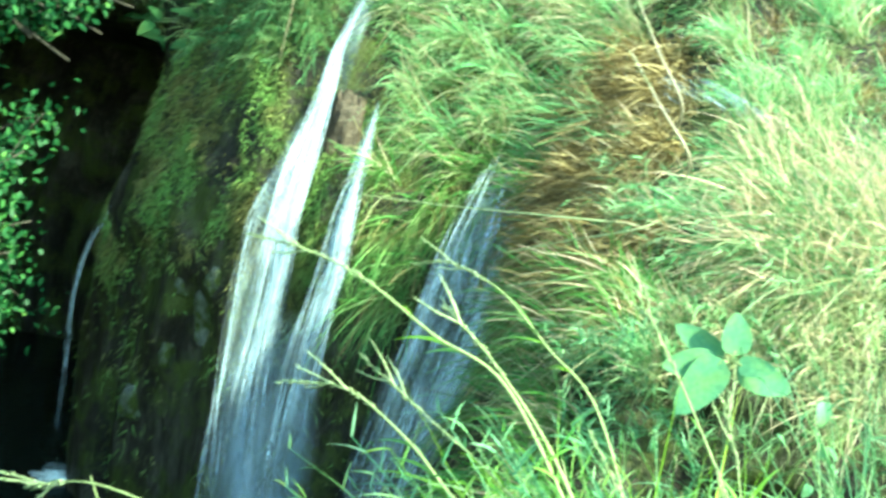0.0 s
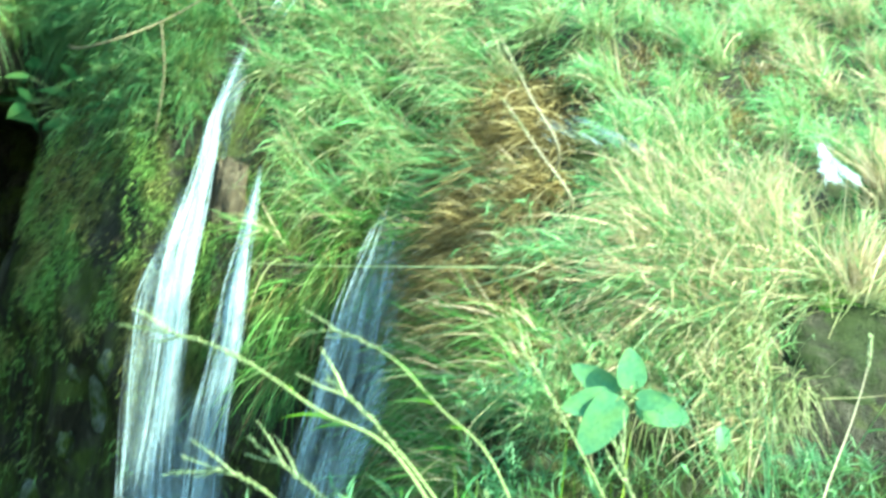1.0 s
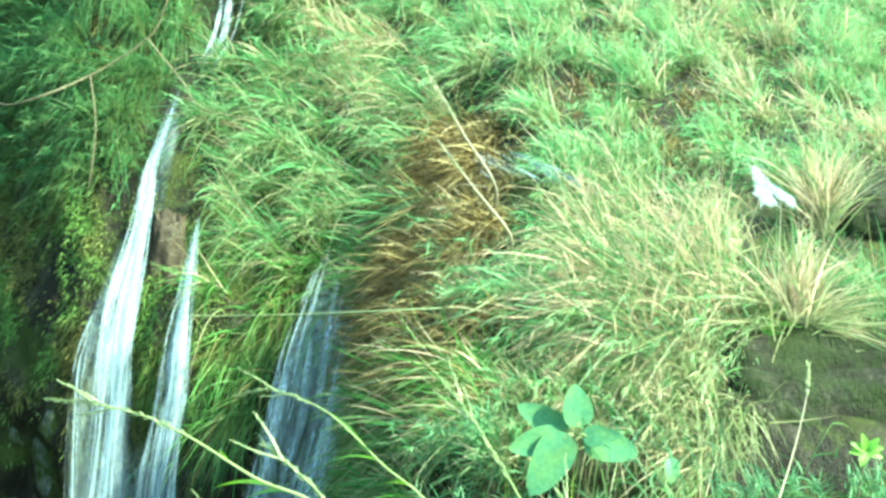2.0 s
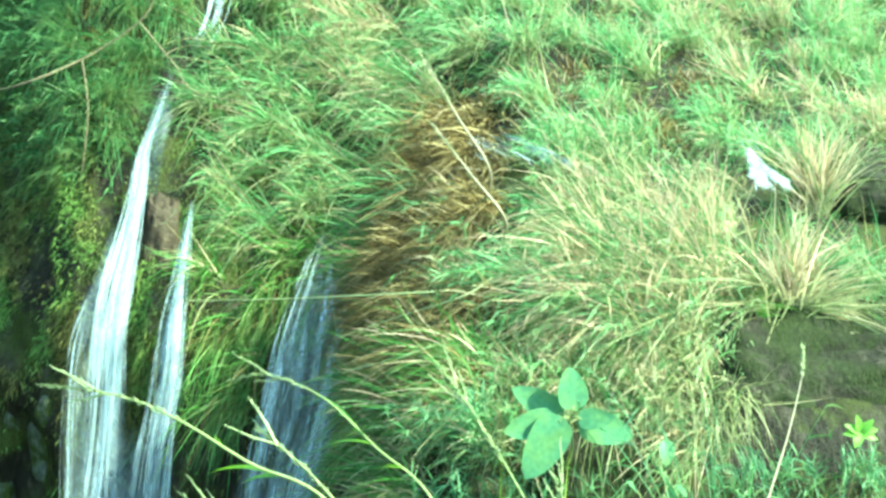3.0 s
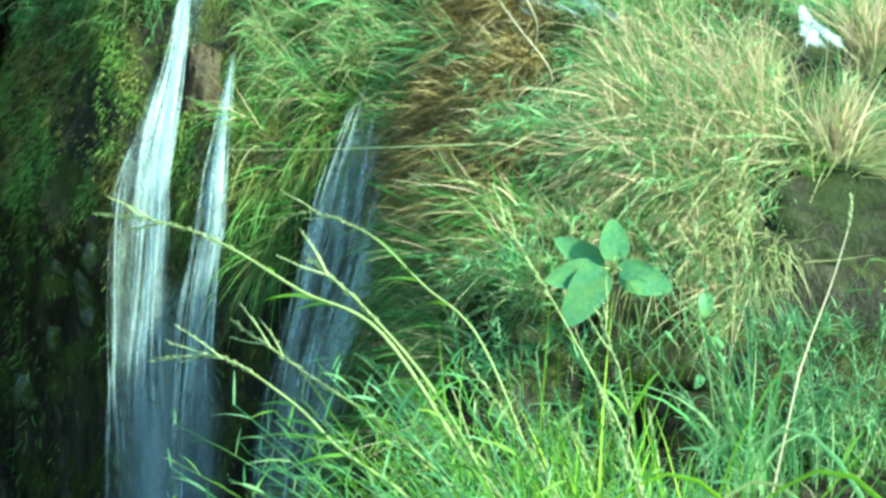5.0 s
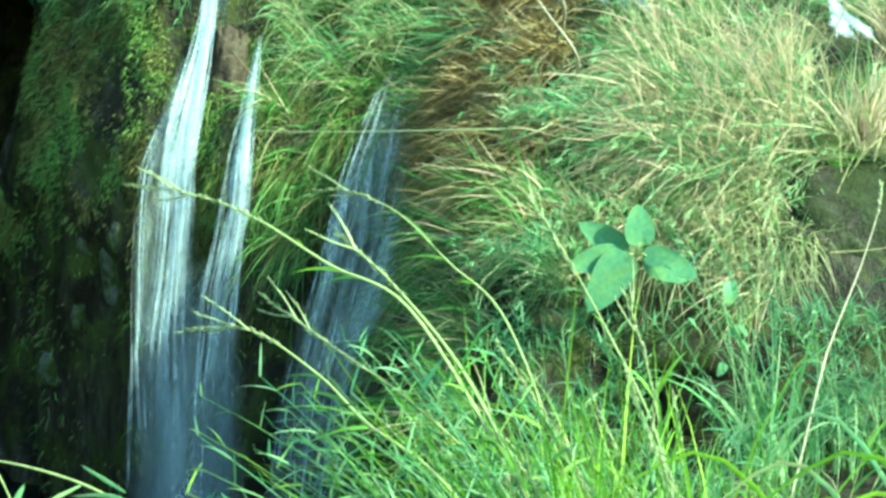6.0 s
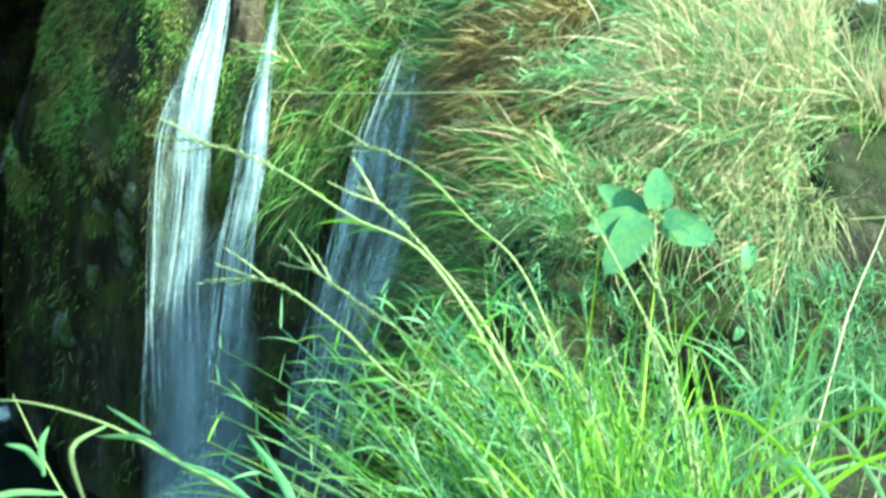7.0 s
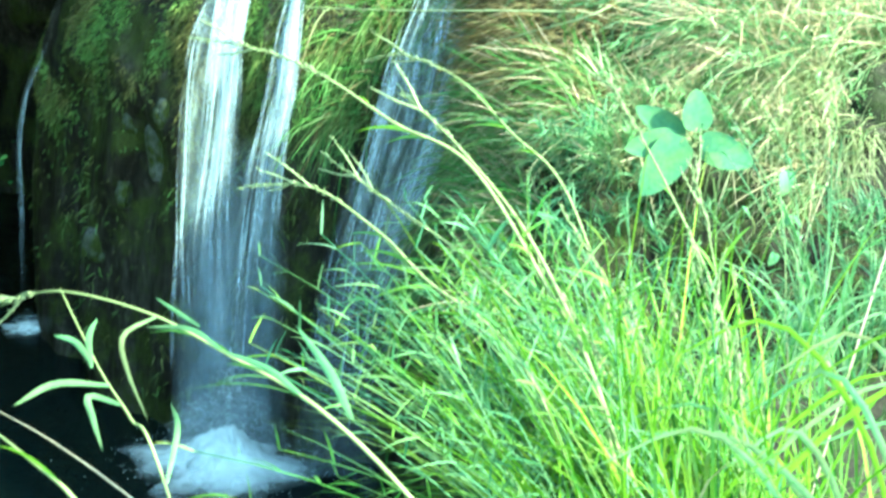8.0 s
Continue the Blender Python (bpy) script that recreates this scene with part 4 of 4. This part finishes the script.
def stalk(points, root, label="pale flowering grass stalk with a jointed spike", spike=0.3, r=0.0046, leaves=7, material=None, name="grass_stalk", leaf=(0.06, 0.24)):
    """A flowering stalk: stem from its root through the points to the tip, spike at the tip, leaves on the stem."""
    line = resample(list(points) + [root], 46)[::-1]
    top = new(name)
    top.location = root
    tagged(top, label, "grass", "flowering grass stalks")
    here = np.asarray(root, float)
    g = Geo()
    tube(g, line - here, r * 1.05, r * 0.3, 5)
    g.object("stem", material or M_STEM, top)
    if spike:
        g = Geo()
        tip = resample(line[int(46 * (1 - spike)):], 40)
        d = unit(np.gradient(tip, axis=0))
        for i in range(0, 40):
            s = unit(np.cross(d[i], rng.normal(size=3)))
            w = np.cross(d[i], s)
            c = tip[i] - here + s * r * 0.7
            l, b = rng.uniform(0.018, 0.03), rng.uniform(0.0014, 0.0022)
            way = unit(d[i] + 0.14 * s)
            V = [c, c + way * l * 0.5 + s * b, c + way * l * 0.5 + w * b, c + way * l * 0.5 - s * b, c + way * l * 0.5 - w * b, c + way * l]
            g.put(V, [(0, 2, 1), (0, 3, 2), (0, 4, 3), (0, 1, 4), (5, 1, 2), (5, 2, 3), (5, 3, 4), (5, 4, 1)])
        head = g.object("spike", M_SPIKE, top)
        # side branchlets of the flower head
        for k in range(3 if leaves > 2 else 0):
            g = Geo()
            i = int(rng.uniform(8, 30))
            s = unit(np.cross(d[i], np.array([rng.normal() * 0.4, 1.0, rng.normal() * 0.4]))) * (1 if k % 2 else -1)
            end = tip[i] - here + (d[i] + 0.36 * s) * rng.uniform(0.07, 0.14)
            arm = resample([tip[i] - here, (tip[i] - here + end) / 2 + s * 0.004, end], 14)
            tube(g, arm, r * 0.5, r * 0.25, 4)
            for c in arm[2:]:
                way = unit(d[i] + 0.42 * s + rng.normal(size=3) * 0.3)
                e1 = unit(np.cross(way, rng.normal(size=3))) * 0.0016
                e2 = np.cross(way, e1)
                m = c + way * 0.007
                g.put([c, m + e1, m + e2, m - e1, m - e2, c + way * 0.015], [(0, 2, 1), (0, 3, 2), (0, 4, 3), (0, 1, 4), (5, 1, 2), (5, 2, 3), (5, 3, 4), (5, 4, 1)])
            g.object("branchlet", M_SPIKE, head)
    for k in range(leaves):
        i = int(rng.uniform(0.2, 0.66) * 44)
        d = unit(line[i + 1] - line[i])
        g = Geo()
        way = unit(d + rng.normal(size=3) * 0.32)
        blades(g, (line[i] - here)[None, :], way[None, :], np.array([rng.uniform(*leaf)]), np.array([rng.uniform(0.008, 0.014)]), np.array([0.35]), 7)
        g.object("leaf", M_FRONT, top)
    return top


def long_leaf(owner, points, width, material=None):
    """A single long leaf of a stalk, bent along the points, creased at its middle."""
    line = resample(points, 12) - np.array(owner.location)
    d = unit(np.gradient(line, axis=0))
    side = unit(np.cross(d, np.array([0.1, 1.0, 0.15])))
    q = np.linspace(0, 1, 12)
    w = (width * 0.5 * np.sin(np.clip(0.12 + 0.88 * q, 0, 1) * math.pi) ** 0.7)[:, None]
    lift = np.array([0, -0.25, 0.1])
    g = Geo()
    g.put(np.stack([line - side * w, line + lift * w, line + side * w], 1), grid_faces(12, 3))
    g.object("leaf", material or M_MINT, owner)


def on_bank(x, y):
    return (x, y, float(ground_z(np.array(x), np.array(y))) - 0.02)


near_grass()
arching_leaves()
bank_herbs()
strip_herbs()
stone_herbs()
stalk([(-0.44, 2.85, 2.86), (-0.24, 2.76, 2.85), (-0.09, 2.68, 2.81), (0.08, 2.59, 2.73), (0.26, 2.51, 2.66), (0.45, 2.34, 2.42), (0.56, 2.25, 2.24)], on_bank(0.75, 2.05), r=0.0062)
stalk([(0.09, 2.70, 2.79), (0.24, 2.60, 2.68), (0.41, 2.40, 2.51), (0.57, 2.20, 2.22)], on_bank(0.8, 2.0), r=0.0072)
stalk([(-0.09, 2.75, 2.61), (0.12, 2.57, 2.52), (0.25, 2.48, 2.46), (0.41, 2.39, 2.35), (0.54, 2.30, 2.21)], on_bank(0.8, 2.05), r=0.0055)
stalk([(-0.28, 2.75, 2.51), (-0.11, 2.64, 2.55), (0.06, 2.53, 2.48), (0.17, 2.42, 2.41), (0.42, 2.20, 2.25)], on_bank(0.7, 1.95), r=0.0055)
stalk([(0.0, 3.30, 2.78), (0.10, 3.20, 2.82), (0.26, 3.10, 2.78), (0.41, 3.00, 2.66), (0.57, 2.90, 2.52), (0.74, 2.70, 2.11)], on_bank(0.85, 2.6))
stalk([(0.54, 2.75, 2.93), (0.63, 2.66, 2.81), (0.74, 2.48, 2.62), (0.85, 2.39, 2.41), (0.89, 2.30, 2.21)], on_bank(1.0, 2.2))
stalk([(0.83, 2.70, 2.67), (0.88, 2.63, 2.52), (0.92, 2.57, 2.35), (0.96, 2.50, 2.10)], on_bank(1.0, 2.45))
stalk([(1.68, 3.10, 2.93), (1.655, 3.05, 2.85), (1.575, 2.95, 2.71), (1.45, 2.80, 2.55), (1.35, 2.65, 2.42)], on_bank(1.1, 2.3), "pinkish dry grass stalk with a few seeds", 0.2, 0.0034, 0, M_PINK)
arched = stalk([(-0.64, 2.00, 2.44), (-0.51, 1.92, 2.50), (-0.34, 1.84, 2.50), (-0.20, 1.76, 2.47), (-0.04, 1.68, 2.42), (0.12, 1.60, 2.31), (0.30, 1.52, 2.12)], on_bank(0.6, 1.4), spike=0.1, r=0.0048, leaves=4)
long_leaf(arched, [(-0.32, 1.80, 2.51), (-0.37, 1.78, 2.48), (-0.36, 1.77, 2.42), (-0.32, 1.75, 2.34)], 0.009)
long_leaf(arched, [(0.02, 1.66, 2.41), (-0.02, 1.68, 2.48), (-0.08, 1.70, 2.55)], 0.016)
long_leaf(arched, [(-0.25, 1.82, 2.49), (-0.33, 1.84, 2.53)], 0.008)
long_leaf(arched, [(-0.20, 1.76, 2.47), (-0.26, 1.78, 2.50), (-0.34, 1.80, 2.49)], 0.009)
long_leaf(arched, [(-0.05, 1.69, 2.42), (-0.12, 1.70, 2.47), (-0.20, 1.72, 2.49)], 0.012)
leafy = stalk([(-0.56, 2.10, 2.44), (-0.46, 2.00, 2.32), (-0.38, 1.90, 2.27), (-0.30, 1.80, 2.20)], on_bank(0.0, 1.5), "leafy green grass stem on the near bank", 0, 0.0036, 0)
for points, width in (([(-0.47, 1.98, 2.34), (-0.50, 1.98, 2.38), (-0.54, 1.98, 2.39)], 0.014), ([(-0.47, 1.98, 2.33), (-0.475, 1.98, 2.39), (-0.46, 1.98, 2.43)], 0.013),
                      ([(-0.43, 1.95, 2.31), (-0.52, 1.92, 2.32), (-0.59, 1.90, 2.28)], 0.014), ([(-0.40, 1.93, 2.28), (-0.46, 1.92, 2.30), (-0.45, 1.91, 2.26), (-0.43, 1.90, 2.20)], 0.014),
                      ([(-0.30, 1.83, 2.18), (-0.29, 1.87, 2.27), (-0.30, 1.85, 2.33)], 0.011)):
    long_leaf(leafy, points, width)
dry = stalk([(-0.65, 2.00, 2.22), (-0.57, 1.95, 2.21), (-0.50, 1.90, 2.20), (-0.41, 1.85, 2.17), (-0.31, 1.80, 2.12), (-0.20, 1.74, 2.02)], on_bank(0.1, 1.6), "thin pinkish bent grass stem on the near bank", 0, 0.0028, 0, M_PINK)
low = stalk([(-0.60, 1.76, 2.32), (-0.47, 1.62, 2.32), (-0.39, 1.55, 2.30), (-0.28, 1.47, 2.2)], on_bank(0.0, 1.3), "stout pale grass stem bending over the water", 0, 0.0055, 1)


def slope_stalk(points, x, z, label, r=0.004, material=None):
    p, _ = on_slope(x, z)
    stalk(points, tuple(p + np.array([0, 0.03, 0])), label, 0.25, r, 0, material)


slope_stalk([(-0.30, 5.50, 2.74), (0.13, 5.30, 2.78), (0.72, 5.0, 2.855)], 1.1, 2.87, "long pale grass stalk reaching level from the slope", 0.005, M_SPIKE)
slope_stalk([(0.44, 5.20, 2.62), (0.69, 5.00, 2.75), (0.96, 4.80, 2.88)], 1.2, 2.98, "long pale grass stalk reaching level from the slope", 0.005, M_SPIKE)
slope_stalk([(0.44, 5.00, 2.49), (0.71, 4.75, 2.62)], 1.05, 2.72, "long pale grass stalk reaching level from the slope", 0.005, M_SPIKE)
slope_stalk([(0.77, 5.10, 3.92), (0.93, 5.06, 3.66), (1.08, 5.02, 3.42)], 1.17, 3.22, "dry straw stalk leaning over the slope", 0.0085, M_PINK)
slope_stalk([(0.80, 5.0, 3.63), (0.98, 4.98, 3.41), (1.14, 4.96, 3.22)], 1.22, 3.08, "dry straw stalk leaning over the slope", 0.0085, M_PINK)


# ---- broad-leaved plants ----
def leaf_mesh(length, width, fold=0.18, bend=0.25, segs=6, across=5, round_end=False):
    """A pointed oval leaf along +x, dished about the midrib, its edge slightly waved."""
    V, F = [], []
    for i in range(segs + 1):
        s = i / segs
        w = width * 0.5 * (math.sin(math.pi * s ** 0.66) ** 0.55 if round_end else math.sin(math.pi * s ** 0.7) ** 0.62) if 0 < i < segs else 0.002
        z = -bend * length * s * s
        for k in range(across):
            u = 2 * k / (across - 1) - 1
            V.append((length * s - 0.12 * length * abs(u) * (1 - s), w * u, z + fold * w * u * u + 0.015 * length * abs(u) * math.sin(7 * s + 2 * u)))
    for i in range(segs):
        for k in range(across - 1):
            a = across * i + k
            F.append((a, a + 1, a + across + 1, a + across))
    return np.array(V), F


def put_leaf(geo, at_point, way, up, length, width, **shape):
    V, F = leaf_mesh(length, width, **shape)
    x = unit(np.asarray(way, float))
    y = unit(np.cross(np.asarray(up, float), x))
    z = np.cross(x, y)
    geo.put(V @ np.stack([x, y, z]) + np.asarray(at_point, float), F)


def broad_plant():
    root, _ = on_slope(1.27, 2.2)
    top = new("broadleaf_plant")
    top.location = root
    tagged(top, "young plant with large soft green heart-shaped leaves", "plant")
    g = Geo()
    head = np.array([1.24, 4.06, 2.50])
    line = resample([(0, 0.05, -0.05), (head - root) * 0.5 + np.array([0.02, -0.04, 0]), head - root], 12)
    tube(g, line, 0.007, 0.004, 6)
    g.object("stem", M_STEM, top)
    # base and tip of each leaf across the slope, its width, and how far its tip reaches back
    for base, tip, width, depth in (((1.257, 2.545), (1.24, 2.69), 0.125, 0.03), ((1.19, 2.49), (1.06, 2.29), 0.155, -0.08), ((1.18, 2.49), (0.985, 2.45), 0.12, -0.02), ((1.20, 2.51), (1.035, 2.60), 0.11, 0.10),
                                    ((1.21, 2.45), (1.13, 2.26), 0.10, 0.06), ((1.28, 2.50), (1.395, 2.515), 0.085, -0.06), ((1.295, 2.482), (1.50, 2.43), 0.13, 0.0)):
        b = np.array([base[0], 4.05 + depth * 0.3, base[1]]) - root
        e = np.array([tip[0], 4.05 + depth, tip[1]]) - root
        g = Geo()
        put_leaf(g, b, e - b, (rng.uniform(-0.2, 0.2), -0.9, rng.uniform(0.3, 0.55)), float(np.linalg.norm(e - b)), width, bend=rng.uniform(0.03, 0.1), fold=0.10, segs=12, across=9, round_end=True)
        leaf = g.object("leaf", M_LEAF, top)
        g = Geo()
        tube(g, resample([line[-1], (line[-1] + b) / 2 + np.array([0, -0.01, 0.01]), b], 6), 0.0035, 0.0025, 5)
        g.object("leaf_stalk", M_STEM, leaf)


def sprig():
    root, _ = on_slope(2.42, 2.0)
    top = new("seedling")
    top.location = root
    tagged(top, "small seedling with fresh yellow-green leaves on a brown stem", "plant")
    g = Geo()
    head = np.array([2.365, 3.95, 2.47]) - root
    tube(g, resample([(0, 0.03, -0.03), head * 0.5, head], 10), 0.006, 0.003, 5)
    g.object("stem", M_TWIG, top)
    for k in range(7):
        g = Geo()
        a = k * 0.9
        put_leaf(g, head, (math.cos(a), -0.3, 0.35 + 0.6 * math.sin(a)), (0, -0.8, 0.6), 0.07, 0.038)
        g.object("leaf", M_SPRIG, top)


def bush(label, root, stems, leaf_count, spread, size):
    """A shrub: branching stems with many small leaves."""
    top = new("bush")
    top.location = root
    tagged(top, label, "bush", "bushes beside the cave")
    root = np.asarray(root, float)
    for end in stems:
        g, leaves = Geo(), Geo()
        end = np.asarray(end, float) - root
        mid = end * 0.5 + np.array([rng.uniform(-0.1, 0.1), -0.1, 0.25])
        line = resample([np.zeros(3), mid, end], 14)
        tube(g, line, 0.016, 0.005, 5)
        for _ in range(5):
            i = rng.integers(5, 13)
            e = line[i] + rng.normal(size=3) * spread * 0.8
            tube(g, resample([line[i], (line[i] + e) / 2 + np.array([0, 0, 0.03]), e], 6), 0.005, 0.002, 4)
            for _ in range(leaf_count // 5):
                c = line[i] + (e - line[i]) * rng.uniform(0.2, 1.1) + rng.normal(size=3) * spread * 0.35
                put_leaf(leaves, c, rng.normal(size=3) + np.array([0, -0.3, -0.3]), rng.normal(size=3) * 0.5 + np.array([0, -0.4, 0.9]), size * rng.uniform(0.6, 1.3), size * 0.6, segs=3, across=3)
        branch = g.object("branch", M_BARK, top)
        tagged(leaves.object("foliage", M_BUSH, branch), kind="stuff")


def small_seedling():
    root, _ = on_slope(1.62, 2.28)
    root = root - np.array([0, 0.2, 0])
    top = new("seedling")
    top.location = root
    tagged(top, "single heart-shaped green leaf on a thin stalk", "plant")
    g = Geo()
    head = np.array([0.0, -0.05, 0.13])
    tube(g, resample([(0, 0.2, -0.12), head * 0.5, head], 8), 0.004, 0.002, 5)
    g.object("stem", M_STEM, top)
    g = Geo()
    put_leaf(g, head, (0.05, -0.4, -0.9), (0.2, -0.9, 0.3), 0.09, 0.07, segs=8, across=5)
    g.object("leaf", M_HERB, top)


def leafy_clump(label, place, count, size, material):
    """A soft clump of overlapping broad leaves."""
    top = new("leafy_plant")
    top.location = place
    tagged(top, label, "plant", "leafy plants on the slope")
    for k in range(count):
        a = rng.uniform(0, 6.283)
        out = np.array([math.cos(a), -0.5, 0.5 * math.sin(a) + 0.2])
        b = np.array([rng.normal() * size * 0.9, -0.02 - rng.uniform(0, 0.06), rng.normal() * size * 0.8])
        g = Geo()
        put_leaf(g, b, out, (rng.normal() * 0.3, -0.6, 0.8), size * rng.uniform(0.7, 1.2), size * rng.uniform(0.5, 0.7), bend=rng.uniform(0.1, 0.35), fold=0.12, segs=7, across=5, round_end=True)
        leaf = g.object("leaf", material, top)
        g = Geo()
        tube(g, resample([(0, 0.05, -0.05), b * 0.5, b], 6), 0.004, 0.0025, 5)
        g.object("leaf_stalk", M_STEM, leaf)


def wide_blades():
    x, y = 1.72, 3.75
    z = float(ground_z(np.array(x), np.array(y)))
    tussock("broad_bladed_grass", "pale broad-bladed grass before the stone", (x, y, z), (0, 0, 1), 26, 0.85, 0.16, (-0.12, 0, 0.4), 0.3, M_MINT, 0.02, 0.05, group="grass on the near bank", dry=0)


broad_plant()
sprig()
small_seedling()
wide_blades()
for x, z, n, size in ((-1.75, 3.5, 16, 0.15), (-2.1, 3.45, 18, 0.16)):
    leafy_clump("soft broad green leaves growing on the mossy rock", on_slope(x, z)[0], n, size, M_CROWN)
leafy_clump("small round-leaved weed at the foot of the bank", np.array([1.55, 4.02, 2.17]), 5, 0.075, M_LEAF)
rng = np.random.default_rng(12)
bush("dark shrub with small glossy leaves by the cave", (-3.6, 6.9, 1.0), [(-2.52, 6.9, 2.5), (-2.46, 7.0, 2.05), (-2.6, 6.8, 1.5), (-2.65, 6.9, 2.3), (-2.65, 7.0, 1.75), (-2.52, 6.9, 1.85), (-2.75, 7.0, 2.6)], 420, 0.26, 0.052)
bush("leafy branches hanging over the cave mouth", (-3.7, 7.6, 3.2), [(-2.6, 7.0, 3.2), (-2.35, 7.0, 3.1), (-2.05, 7.2, 3.5), (-2.8, 7.1, 3.5), (-2.5, 6.9, 3.4), (-2.2, 7.1, 3.3)], 300, 0.24, 0.06)


def bare_branch():
    p, _ = on_slope(-1.95, 3.9)
    top = new("bare_branch")
    top.location = p
    tagged(top, "bare forked twig arching over the top of the fall", "branch")
    fork, knee = (-0.98, 6.48, 3.96), (-0.67, 6.45, 4.18)
    for pts, r in (([tuple(p + np.array([0, 0.05, 0])), (-1.38, 6.5, 3.78), fork, knee, (-0.58, 6.43, 4.34), (-0.54, 6.4, 4.51)], 0.007),
                   ([knee, (-0.47, 6.4, 3.95), (-0.35, 6.35, 3.8), (0.01, 6.3, 3.74)], 0.005), ([fork, (-0.94, 6.45, 3.67), (-0.96, 6.4, 3.32)], 0.005)):
        g = Geo()
        tube(g, resample([np.array(a) - p for a in pts], 20), r, r * 0.4, 5)
        g.object("twig", M_TWIG, top)


bare_branch()
